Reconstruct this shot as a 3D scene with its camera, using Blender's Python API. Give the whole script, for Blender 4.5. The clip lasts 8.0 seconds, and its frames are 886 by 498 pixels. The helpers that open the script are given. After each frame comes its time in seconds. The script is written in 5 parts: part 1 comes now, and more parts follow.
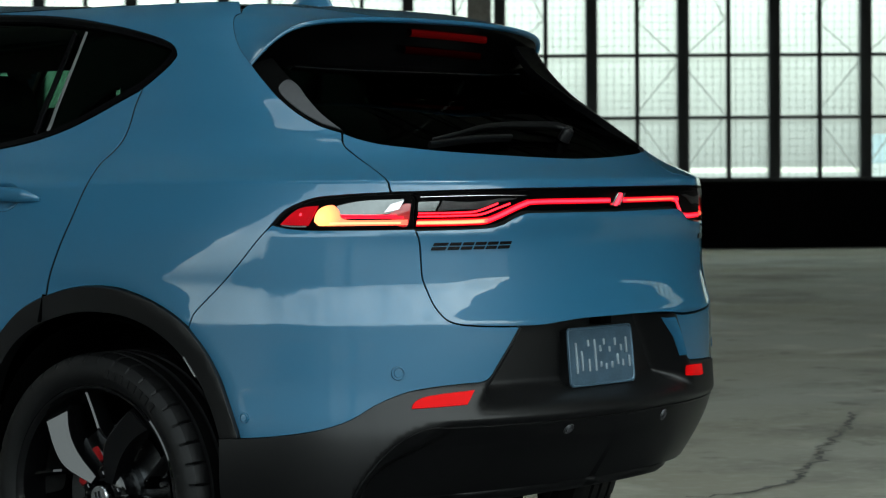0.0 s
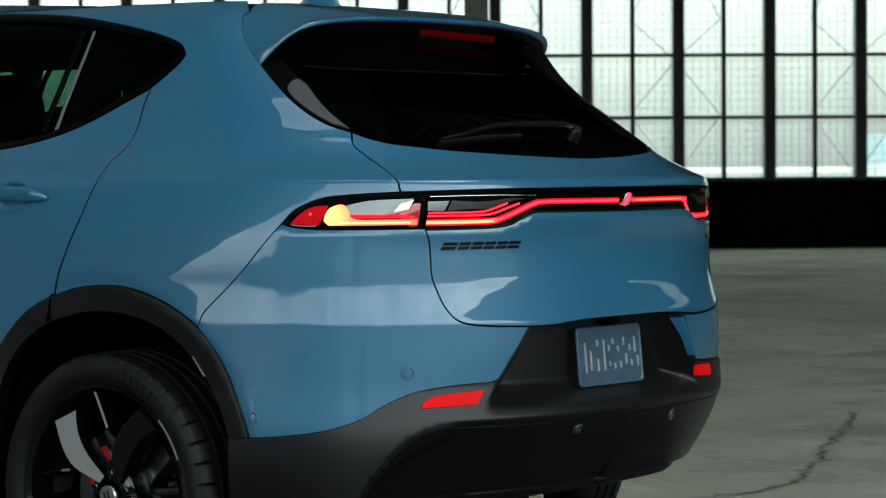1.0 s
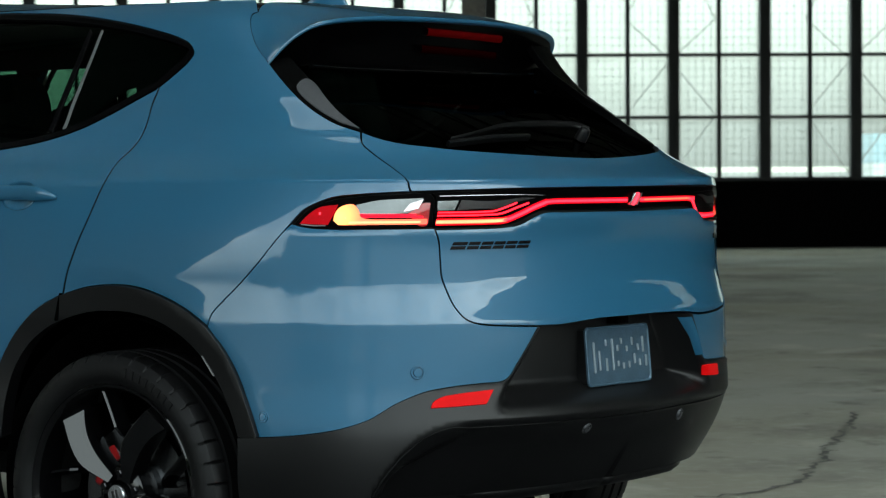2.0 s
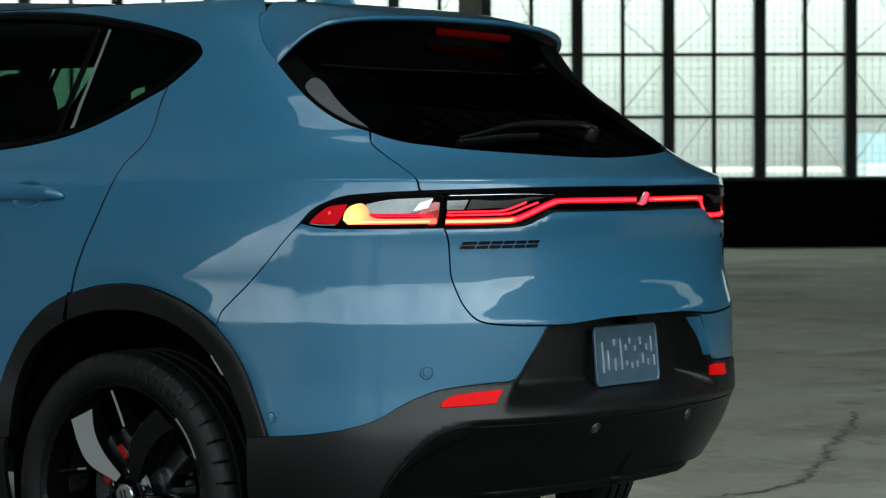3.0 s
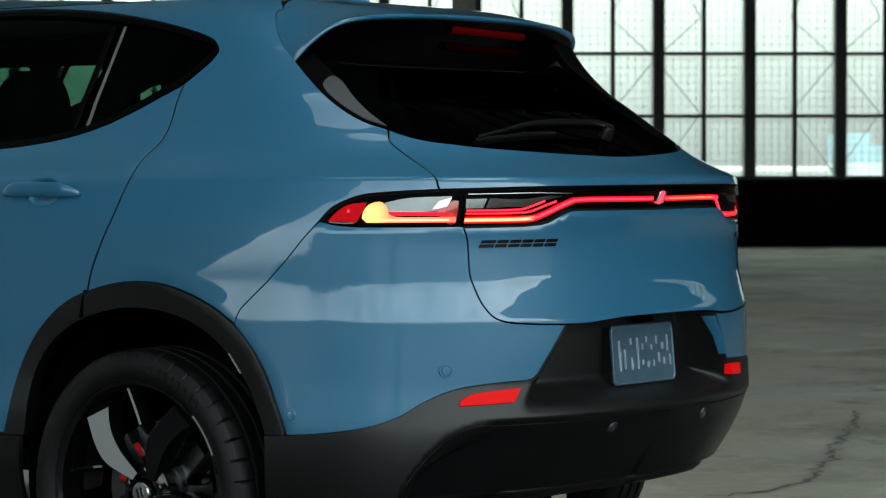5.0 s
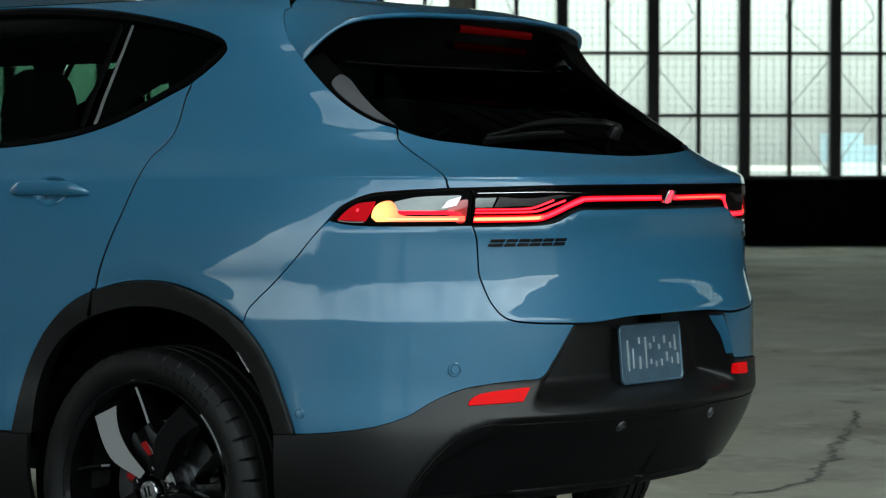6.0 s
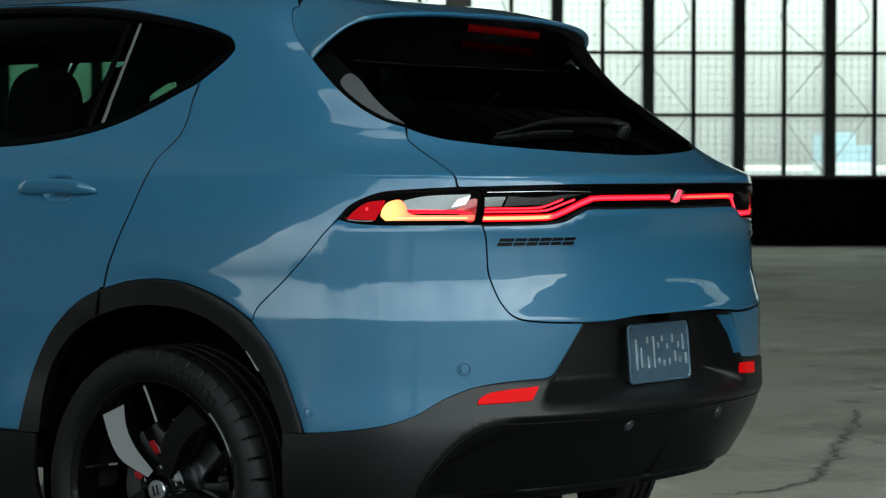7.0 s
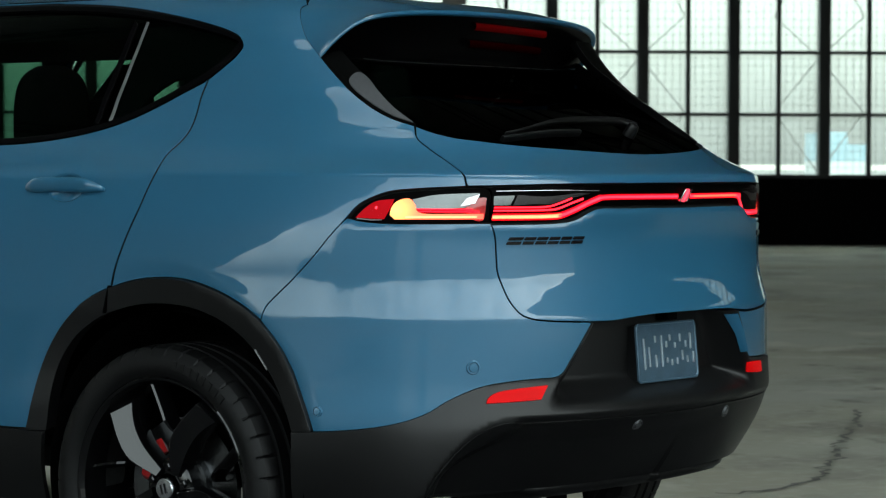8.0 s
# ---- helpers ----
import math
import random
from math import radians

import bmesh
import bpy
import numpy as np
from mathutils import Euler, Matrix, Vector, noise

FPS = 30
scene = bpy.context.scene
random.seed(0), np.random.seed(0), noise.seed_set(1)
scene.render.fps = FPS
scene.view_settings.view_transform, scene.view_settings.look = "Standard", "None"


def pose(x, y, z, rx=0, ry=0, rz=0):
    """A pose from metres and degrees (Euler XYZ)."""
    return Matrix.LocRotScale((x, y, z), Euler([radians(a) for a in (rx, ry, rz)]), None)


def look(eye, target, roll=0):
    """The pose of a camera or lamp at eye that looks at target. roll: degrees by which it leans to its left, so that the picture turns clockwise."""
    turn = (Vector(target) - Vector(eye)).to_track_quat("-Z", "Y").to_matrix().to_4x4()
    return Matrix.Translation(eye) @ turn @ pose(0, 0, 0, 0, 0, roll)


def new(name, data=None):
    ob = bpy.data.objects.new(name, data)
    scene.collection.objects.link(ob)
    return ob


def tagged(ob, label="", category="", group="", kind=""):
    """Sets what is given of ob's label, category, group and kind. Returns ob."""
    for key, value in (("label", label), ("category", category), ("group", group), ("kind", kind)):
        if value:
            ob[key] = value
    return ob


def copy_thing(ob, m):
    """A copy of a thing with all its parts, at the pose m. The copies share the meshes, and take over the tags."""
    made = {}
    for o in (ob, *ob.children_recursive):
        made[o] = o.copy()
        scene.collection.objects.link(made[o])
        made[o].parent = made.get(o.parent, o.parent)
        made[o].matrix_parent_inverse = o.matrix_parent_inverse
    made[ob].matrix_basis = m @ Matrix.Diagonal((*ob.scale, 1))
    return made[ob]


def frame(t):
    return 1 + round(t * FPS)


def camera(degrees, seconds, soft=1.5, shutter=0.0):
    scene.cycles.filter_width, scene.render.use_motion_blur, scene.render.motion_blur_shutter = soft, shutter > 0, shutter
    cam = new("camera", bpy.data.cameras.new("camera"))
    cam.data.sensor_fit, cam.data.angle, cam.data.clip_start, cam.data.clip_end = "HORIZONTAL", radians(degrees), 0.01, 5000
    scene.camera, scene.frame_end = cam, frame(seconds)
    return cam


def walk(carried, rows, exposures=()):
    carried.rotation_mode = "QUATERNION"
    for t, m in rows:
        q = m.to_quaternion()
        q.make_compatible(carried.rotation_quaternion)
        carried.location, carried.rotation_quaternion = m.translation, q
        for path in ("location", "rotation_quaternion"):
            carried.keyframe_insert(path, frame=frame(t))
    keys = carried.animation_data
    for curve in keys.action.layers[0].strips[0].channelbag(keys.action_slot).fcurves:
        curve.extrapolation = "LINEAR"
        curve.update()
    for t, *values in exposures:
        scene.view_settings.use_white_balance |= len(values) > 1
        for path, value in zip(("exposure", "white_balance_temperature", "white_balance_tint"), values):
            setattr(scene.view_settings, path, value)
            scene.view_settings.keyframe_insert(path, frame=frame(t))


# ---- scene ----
cam = camera(18.55, 8.0, soft=1.2)
# seconds, eye x y z, heading clockwise from +y, pitch, lean to the left
ROWS = [
    (0.0, -5.7767, -4.9211, 1.1547, 52.043, -1.726, -0.405),
    (0.5, -5.7889, -4.9036, 1.1550, 52.126, -1.731, -0.380),
    (1.0, -5.8012, -4.8861, 1.1553, 52.209, -1.737, -0.353),
    (1.5, -5.8134, -4.8686, 1.1555, 52.294, -1.743, -0.325),
    (2.0, -5.8256, -4.8510, 1.1557, 52.378, -1.749, -0.296),
    (2.5, -5.8377, -4.8334, 1.1559, 52.464, -1.755, -0.265),
    (3.0, -5.8499, -4.8158, 1.1560, 52.550, -1.762, -0.232),
    (3.5, -5.8620, -4.7981, 1.1561, 52.636, -1.770, -0.199),
    (4.0, -5.8741, -4.7805, 1.1561, 52.723, -1.777, -0.163),
    (4.5, -5.8862, -4.7628, 1.1562, 52.811, -1.785, -0.127),
    (5.0, -5.8983, -4.7451, 1.1561, 52.899, -1.794, -0.089),
    (5.5, -5.9104, -4.7273, 1.1560, 52.988, -1.803, -0.049),
    (6.0, -5.9224, -4.7096, 1.1559, 53.078, -1.812, -0.008),
    (6.5, -5.9344, -4.6918, 1.1558, 53.168, -1.821, 0.034),
    (7.0, -5.9464, -4.6739, 1.1556, 53.258, -1.831, 0.078),
    (7.5, -5.9584, -4.6561, 1.1554, 53.349, -1.842, 0.123),
    (8.0, -5.9704, -4.6382, 1.1551, 53.441, -1.853, 0.170),
]
walk(cam, [(t, pose(x, y, z, 90 + pitch, 0, -head) @ pose(0, 0, 0, 0, 0, lean)) for t, x, y, z, head, pitch, lean in ROWS])

from mathutils import geometry

cam.data.dof.use_dof = True
cam.data.dof.focus_distance = 6.75
cam.data.dof.aperture_fstop = 11.0

# ---------------------------------------------------------------- world and sun
world = bpy.data.worlds.new("world")
scene.world = world
world.use_nodes = True
wn, wl = world.node_tree.nodes, world.node_tree.links
sky = wn.new("ShaderNodeTexSky")
sky.sky_type = "NISHITA"
sky.sun_disc = False
sky.sun_elevation = radians(50)
sky.sun_rotation = radians(140.6)
sky.air_density, sky.dust_density, sky.ozone_density = 1.4, 4.0, 1.0
cloud = wn.new("ShaderNodeHueSaturation")   # thin overcast: a paler sky
cloud.inputs["Saturation"].default_value = 0.16
wl.new(sky.outputs[0], cloud.inputs["Color"])
wtc = wn.new("ShaderNodeTexCoord")
puff = wn.new("ShaderNodeTexNoise")
puff.inputs["Scale"].default_value, puff.inputs["Detail"].default_value = 5.0, 7
wl.new(wtc.outputs["Generated"], puff.inputs["Vector"])
span = wn.new("ShaderNodeMapRange")
span.inputs["From Min"].default_value, span.inputs["From Max"].default_value = 0.35, 0.65
span.inputs["To Min"].default_value, span.inputs["To Max"].default_value = 0.70, 1.30
wl.new(puff.outputs["Fac"], span.inputs["Value"])
veil = wn.new("ShaderNodeMix")
veil.data_type, veil.blend_type = "RGBA", "MULTIPLY"
veil.inputs["Factor"].default_value = 1.0
wl.new(cloud.outputs[0], veil.inputs["A"])
wl.new(span.outputs["Result"], veil.inputs["B"])
tint = wn.new("ShaderNodeMix")
tint.data_type, tint.blend_type = "RGBA", "MULTIPLY"
tint.inputs["Factor"].default_value = 1.0
tint.inputs["B"].default_value = (0.90, 1.02, 1.0, 1)
wl.new(veil.outputs["Result"], tint.inputs["A"])
wl.new(tint.outputs["Result"], wn["Background"].inputs[0])
wn["Background"].inputs[1].default_value = 0.15

sun = new("sun", bpy.data.lights.new("sun", "SUN"))
sun.data.energy, sun.data.angle, sun.data.color = 0.5, radians(15), (1.0, 0.96, 0.9)
sun.matrix_world = look((12.2, -14.9, 23), (0, 0, 0))

scene.view_settings.exposure = 2.34


# ---------------------------------------------------------------- materials
def material(name, color, rough=0.5, metal=0.0, coat=0.0, coat_rough=0.03, bump=0.0, grain=400.0, stain=0.0, stain_scale=3.0, spec=0.5):
    m = bpy.data.materials.new(name)
    m.use_nodes = True
    n, l = m.node_tree.nodes, m.node_tree.links
    b = n["Principled BSDF"]
    b.inputs["Base Color"].default_value = (*color, 1)
    b.inputs["Roughness"].default_value = rough
    b.inputs["Metallic"].default_value = metal
    b.inputs["Coat Weight"].default_value = coat
    b.inputs["Coat Roughness"].default_value = coat_rough
    b.inputs["Specular IOR Level"].default_value = spec
    tc = n.new("ShaderNodeTexCoord")
    if stain > 0:
        t1 = n.new("ShaderNodeTexNoise")
        t1.inputs["Scale"].default_value, t1.inputs["Detail"].default_value = stain_scale, 6
        t2 = n.new("ShaderNodeTexNoise")
        t2.inputs["Scale"].default_value, t2.inputs["Detail"].default_value = stain_scale * 14, 3
        l.new(tc.outputs["Object"], t1.inputs["Vector"])
        l.new(tc.outputs["Object"], t2.inputs["Vector"])
        mx = n.new("ShaderNodeMath")
        mx.operation = "MULTIPLY"
        l.new(t1.outputs["Fac"], mx.inputs[0])
        l.new(t2.outputs["Fac"], mx.inputs[1])
        rp = n.new("ShaderNodeMapRange")
        rp.inputs["From Min"].default_value, rp.inputs["From Max"].default_value = 0.12, 0.42
        rp.inputs["To Min"].default_value, rp.inputs["To Max"].default_value = 1 - stain, 1 + stain
        l.new(mx.outputs[0], rp.inputs["Value"])
        mul = n.new("ShaderNodeMix")
        mul.data_type, mul.blend_type = "RGBA", "MULTIPLY"
        mul.inputs["Factor"].default_value = 1.0
        mul.inputs["A"].default_value = (*color, 1)
        l.new(rp.outputs["Result"], mul.inputs["B"])
        l.new(mul.outputs["Result"], b.inputs["Base Color"])
        rr = n.new("ShaderNodeMapRange")
        rr.inputs["To Min"].default_value, rr.inputs["To Max"].default_value = rough * (1 - stain * 0.5), min(1, rough * (1 + stain * 0.5))
        l.new(t1.outputs["Fac"], rr.inputs["Value"])
        l.new(rr.outputs["Result"], b.inputs["Roughness"])
    if bump > 0:
        t3 = n.new("ShaderNodeTexNoise")
        t3.inputs["Scale"].default_value, t3.inputs["Detail"].default_value = grain, 2
        l.new(tc.outputs["Object"], t3.inputs["Vector"])
        bp = n.new("ShaderNodeBump")
        bp.inputs["Strength"].default_value, bp.inputs["Distance"].default_value = bump, 0.002
        l.new(t3.outputs["Fac"], bp.inputs["Height"])
        l.new(bp.outputs["Normal"], b.inputs["Normal"])
    return m


def car_paint():
    """Grey-blue metallic lacquer: fine flakes under a clear coat with slight orange peel."""
    m = material("car_paint", (0.04, 0.235, 0.40), 0.42, 0.12, 1.0, 0.004)
    n, l = m.node_tree.nodes, m.node_tree.links
    b = n["Principled BSDF"]
    tc = n["Texture Coordinate"]
    v = n.new("ShaderNodeTexVoronoi")
    v.inputs["Scale"].default_value = 1800
    l.new(tc.outputs["Object"], v.inputs["Vector"])
    hs = n.new("ShaderNodeMix")
    hs.data_type = "RGBA"
    hs.inputs["A"].default_value, hs.inputs["B"].default_value = (0.011, 0.104, 0.196, 1), (0.018, 0.127, 0.236, 1)
    l.new(v.outputs["Color"], hs.inputs["Factor"])
    l.new(hs.outputs["Result"], b.inputs["Base Color"])
    t = n.new("ShaderNodeTexNoise")
    t.inputs["Scale"].default_value, t.inputs["Detail"].default_value = 90, 1
    l.new(tc.outputs["Object"], t.inputs["Vector"])
    bp = n.new("ShaderNodeBump")
    bp.inputs["Strength"].default_value, bp.inputs["Distance"].default_value = 0.006, 0.001
    l.new(t.outputs["Fac"], bp.inputs["Height"])
    l.new(bp.outputs["Normal"], b.inputs["Coat Normal"])
    return m


def pane_glass(name, tint, gloss=1.45, haze=0.0, shine=1.0):
    """Thin sheet of glass: tinted transmission with a clear reflection."""
    m = bpy.data.materials.new(name)
    m.use_nodes = True
    n, l = m.node_tree.nodes, m.node_tree.links
    out = n["Material Output"]
    n.remove(n["Principled BSDF"])
    tr = n.new("ShaderNodeBsdfTransparent")
    tr.inputs["Color"].default_value = (*tint, 1)
    body = tr
    if haze > 0:
        tl = n.new("ShaderNodeBsdfTranslucent")
        tl.inputs["Color"].default_value = (*tint, 1)
        nz = n.new("ShaderNodeTexNoise")
        nz.inputs["Scale"].default_value, nz.inputs["Detail"].default_value = 1.3, 5
        tc = n.new("ShaderNodeTexCoord")
        l.new(tc.outputs["Object"], nz.inputs["Vector"])
        mr = n.new("ShaderNodeMapRange")
        mr.inputs["To Min"].default_value, mr.inputs["To Max"].default_value = haze * 0.6, min(1, haze * 1.4)
        l.new(nz.outputs["Fac"], mr.inputs["Value"])
        body = n.new("ShaderNodeMixShader")
        l.new(mr.outputs["Result"], body.inputs[0])
        l.new(tr.outputs[0], body.inputs[1])
        l.new(tl.outputs[0], body.inputs[2])
    gl = n.new("ShaderNodeBsdfGlossy")
    gl.inputs["Roughness"].default_value = 0.01
    gl.inputs["Color"].default_value = (shine, shine, shine, 1)
    f0 = ((gloss - 1) / (gloss + 1)) ** 2
    fr = n.new("ShaderNodeLayerWeight")
    pw = n.new("ShaderNodeMath")
    pw.operation = "POWER"
    pw.inputs[1].default_value = 5.0
    l.new(fr.outputs["Facing"], pw.inputs[0])
    sc = n.new("ShaderNodeMath")
    sc.operation = "MULTIPLY_ADD"
    sc.inputs[1].default_value, sc.inputs[2].default_value = 1 - f0, f0
    l.new(pw.outputs[0], sc.inputs[0])
    mix = n.new("ShaderNodeMixShader")
    l.new(sc.outputs[0], mix.inputs[0])
    l.new(body.outputs[0], mix.inputs[1])
    l.new(gl.outputs[0], mix.inputs[2])
    l.new(mix.outputs[0], out.inputs["Surface"])
    return m


def lamp(name, color, strength, spec=0.12):
    m = material(name, color, 0.3, spec=spec)
    b = m.node_tree.nodes["Principled BSDF"]
    b.inputs["Emission Color"].default_value = (*color, 1)
    b.inputs["Emission Strength"].default_value = strength
    return m


PAINT = car_paint()
HOUSING = material("lamp_housing", (0.001, 0.001, 0.0012), 0.5, stain=0.2, stain_scale=12, spec=0.02)
PLASTIC = material("dark_plastic", (0.0030, 0.0030, 0.0033), 0.40, 0, 0, spec=0.42, bump=0.07, grain=900, stain=0.12, stain_scale=4)
SATIN = material("satin_black", (0.0008, 0.0008, 0.0009), 0.25, stain=0.2, stain_scale=9, spec=0.05)
GRAPHITE = material("satin_graphite", (0.054, 0.055, 0.060), 0.36, 0.2, stain=0.08, stain_scale=6)
BRIGHT = material("trim_and_glint", (0.21, 0.213, 0.217), 0.38, 0.3, stain=0.1, stain_scale=20)
INSERT = material("gloss_insert", (0.004, 0.004, 0.0043), 0.34, stain=0.15, stain_scale=6, spec=0.16)
WIPE = material("wiper_black", (0.003, 0.003, 0.0033), 0.35, spec=0.35, stain=0.2, stain_scale=14)
TRIM = material("rubber_trim", (0.0012, 0.0012, 0.0014), 0.4, spec=0.02, stain=0.15, stain_scale=12)
LINER = material("arch_liner_felt", (0.001, 0.001, 0.001), 0.95, spec=0.05, bump=0.4, grain=500, stain=0.4, stain_scale=8)
SHADOW = material("gap_shade_and_metal", (0.006, 0.007, 0.008), 0.7, stain=0.3, stain_scale=7)
RUBBER = material("tyre_rubber", (0.0025, 0.0025, 0.0028), 0.5, spec=0.27, bump=0.2, grain=700, stain=0.35, stain_scale=10)
RIM = material("rim_lacquer", (0.0025, 0.0025, 0.0028), 0.18, 0.0, spec=0.0, coat=1.0, coat_rough=0.02, stain=0.2, stain_scale=14)
STEEL = material("brake_steel", (0.42, 0.43, 0.44), 0.32, 1.0, bump=0.1, grain=260, stain=0.25, stain_scale=18)
DISC = material("disc_steel", (0.16, 0.165, 0.17), 0.26, 1.0, bump=0.1, grain=260, stain=0.25, stain_scale=18)
CALIPER = material("caliper_red", (0.45, 0.010, 0.012), 0.3, 0, 0.7, 0.05, stain=0.15, stain_scale=16)
CHROME = material("satin_chrome", (0.62, 0.63, 0.65), 0.22, 1.0, stain=0.1, stain_scale=20)
REDLENS = material("red_lens", (0.42, 0.008, 0.010), 0.12, 0, 1.0, 0.02, stain=0.12, stain_scale=40)
SMOKE = material("smoked_reflector", (0.17, 0.195, 0.195), 0.26, 0.9, 0.0, 0.05, stain=0.12, stain_scale=9)
DULL = material("dull_reflector", (0.030, 0.031, 0.032), 0.35, 0.3, stain=0.3, stain_scale=25)
BADGE = material("badge_black", (0.004, 0.004, 0.005), 0.25, 0.0, 0.15, 0.05, spec=0.2, stain=0.1, stain_scale=30)
EMBOSS_GLINT = material("plate_emboss_glint", (0.42, 0.50, 0.56), 0.14, 0.4, stain=0.1, stain_scale=20)
PLATE = material("plate_metal", (0.075, 0.135, 0.19), 0.30, 0.35, 0.3, 0.2, stain=0.2, stain_scale=20)
CLOTH = material("seat_cloth", (0.004, 0.004, 0.0045), 0.9, spec=0.08, bump=0.4, grain=600, stain=0.25, stain_scale=9)
SIDEGLASS = pane_glass("side_glass", (0.19, 0.33, 0.26), 1.12, shine=0.5)
REARGLASS = pane_glass("privacy_glass", (0.0035, 0.004, 0.004), 1.28, shine=0.12)
LENS = pane_glass("clear_lens", (0.96, 0.93, 0.93), 1.12, shine=0.15)
GLOW = lamp("tail_glow", (1.0, 0.010, 0.036), 0.30)
HOT = lamp("tail_hot", (1.0, 0.28, 0.13), 0.60)
DIM = lamp("brake_faint_glow", (0.05, 0.0003, 0.0005), 0.07, 0.04)
BRAKE_MIRRORED = lamp("brake_reflection", (0.006, 0.0001, 0.0001), 0.03, 0.0)
REFL_GLOW = lamp("reflector_red_glow", (0.62, 0.004, 0.005), 0.05, 0.03)
REFL_GLOW.node_tree.nodes["Principled BSDF"].inputs["Roughness"].default_value = 0.22
SIDERED = lamp("side_red", (0.45, 0.003, 0.008), 0.075, 0.02)
ORANGE = lamp("tail_orange", (1.0, 0.13, 0.05), 0.52)
DEEP = lamp("tail_deep", (0.50, 0.002, 0.008), 0.13)
PINK = lamp("tail_pink", (1.0, 0.045, 0.075), 0.40)


def guide_light(name, core, strength):
    """Glow that is yellow at the bulb and turns red along the guide."""
    m = lamp(name, (1.0, 0.05, 0.03), strength)
    n, l = m.node_tree.nodes, m.node_tree.links
    ab = n.new("ShaderNodeVectorMath")
    ab.operation = "ABSOLUTE"
    l.new(n["Texture Coordinate"].outputs["Object"], ab.inputs[0])
    ds = n.new("ShaderNodeVectorMath")
    ds.operation = "DISTANCE"
    ds.inputs[1].default_value = core
    l.new(ab.outputs[0], ds.inputs[0])
    rp = n.new("ShaderNodeValToRGB")
    el = rp.color_ramp.elements
    el[0].position, el[0].color = 0.002, (1.0, 0.50, 0.13, 1)
    el[1].position, el[1].color = 0.26, (1.0, 0.06, 0.045, 1)
    for p, c in ((0.020, (1.0, 0.36, 0.10, 1)), (0.052, (1.0, 0.16, 0.07, 1)), (0.13, (1.0, 0.13, 0.06, 1))):
        e = el.new(p)
        e.color = c
    l.new(ds.outputs["Value"], rp.inputs[0])
    l.new(rp.outputs[0], n["Principled BSDF"].inputs["Emission Color"])
    return m


# ---------------------------------------------------------------- mesh helpers
def mesh_part(name, verts, faces, mat, parent=None, label="", normals=None, smooth=True, second=None, second_from=0):
    """Links a mesh as one object under a thing or a part."""
    me = bpy.data.meshes.new(name)
    me.from_pydata([tuple(map(float, v)) for v in verts], [], [tuple(map(int, f)) for f in faces])
    me.materials.append(mat)
    me.update()
    if second is not None:
        me.materials.append(second)
        me.polygons.foreach_set("material_index", [0 if i < second_from else 1 for i in range(len(me.polygons))])
    if smooth:
        me.polygons.foreach_set("use_smooth", [True] * len(me.polygons))
    if normals is not None:
        me.normals_split_custom_set_from_vertices([tuple(map(float, v)) for v in normals])
    ob = new(name, me)
    if parent is not None:
        ob.parent = parent
    if label:
        tagged(ob, label)
    return ob


def part(name, bm, mat, parent=None, label="", smooth=False):
    me = bpy.data.meshes.new(name)
    bm.to_mesh(me)
    bm.free()
    me.materials.append(mat)
    if smooth:
        me.polygons.foreach_set("use_smooth", [True] * len(me.polygons))
        me.set_sharp_from_angle(angle=radians(38))
    ob = new(name, me)
    if parent is not None:
        ob.parent = parent
    if label:
        tagged(ob, label)
    return ob


def box_bm(bm, lo, hi, m=None, bevel=0.0):
    r = bmesh.ops.create_cube(bm, size=1)
    vs = r["verts"]
    for v in vs:
        v.co = Vector([lo[i] + (v.co[i] + 0.5) * (hi[i] - lo[i]) for i in range(3)])
    if bevel > 0:
        es = list({e for v in vs for e in v.link_edges})
        out = bmesh.ops.bevel(bm, geom=es, offset=bevel, segments=2, affect="EDGES", profile=0.6)
        vs = list({v for f in out["faces"] for v in f.verts} | {v for v in vs if v.is_valid})
    if m is not None:
        for v in vs:
            v.co = m @ v.co
    return vs


def box(name, lo, hi, mat, parent=None, label="", m=None, bevel=0.0):
    bm = bmesh.new()
    box_bm(bm, lo, hi, m, bevel)
    return part(name, bm, mat, parent, label, bevel > 0)


def lathe(name, profile, n, mat, parent=None, label="", axis=None):
    """Turns (along, radius) pairs round the x axis."""
    verts, faces = [], []
    k = len(profile)
    for i in range(n):
        a = 2 * math.pi * i / n
        for x, r in profile:
            verts.append((x, r * math.cos(a), r * math.sin(a)))
    for i in range(n):
        j = (i + 1) % n
        for q in range(k - 1):
            faces.append((i * k + q, i * k + q + 1, j * k + q + 1, j * k + q))
    ob = mesh_part(name, verts, faces, mat, parent, label)
    ob.data.set_sharp_from_angle(angle=radians(35))
    return ob


def curve(pts, step=0.012, closed=False):
    """Smooth dense line through a few points of the plane or of space."""
    p = np.array(pts, float)
    if len(p) == 2:
        n = max(2, int(np.linalg.norm(p[1] - p[0]) / step) + 1)
        return p[0] + (p[1] - p[0]) * np.linspace(0, 1, n)[:, None]
    e = np.vstack([2 * p[0] - p[1], p, 2 * p[-1] - p[-2]])
    out = []
    for i in range(1, len(e) - 2):
        a, b, c, d = e[i - 1:i + 3]
        n = max(2, int(np.linalg.norm(c - b) / step) + 1)
        ta = np.linalg.norm(b - a) ** 0.5
        tb = np.linalg.norm(c - b) ** 0.5
        td = np.linalg.norm(d - c) ** 0.5
        m1 = (c - b) + tb * ((b - a) / ta - (c - a) / (ta + tb))
        m2 = (c - b) + tb * ((d - c) / td - (d - b) / (tb + td))
        for t in np.linspace(0, 1, n, endpoint=False):
            out.append((2 * t ** 3 - 3 * t ** 2 + 1) * b + (t ** 3 - 2 * t ** 2 + t) * m1 + (3 * t ** 2 - 2 * t ** 3) * c + (t ** 3 - t ** 2) * m2)
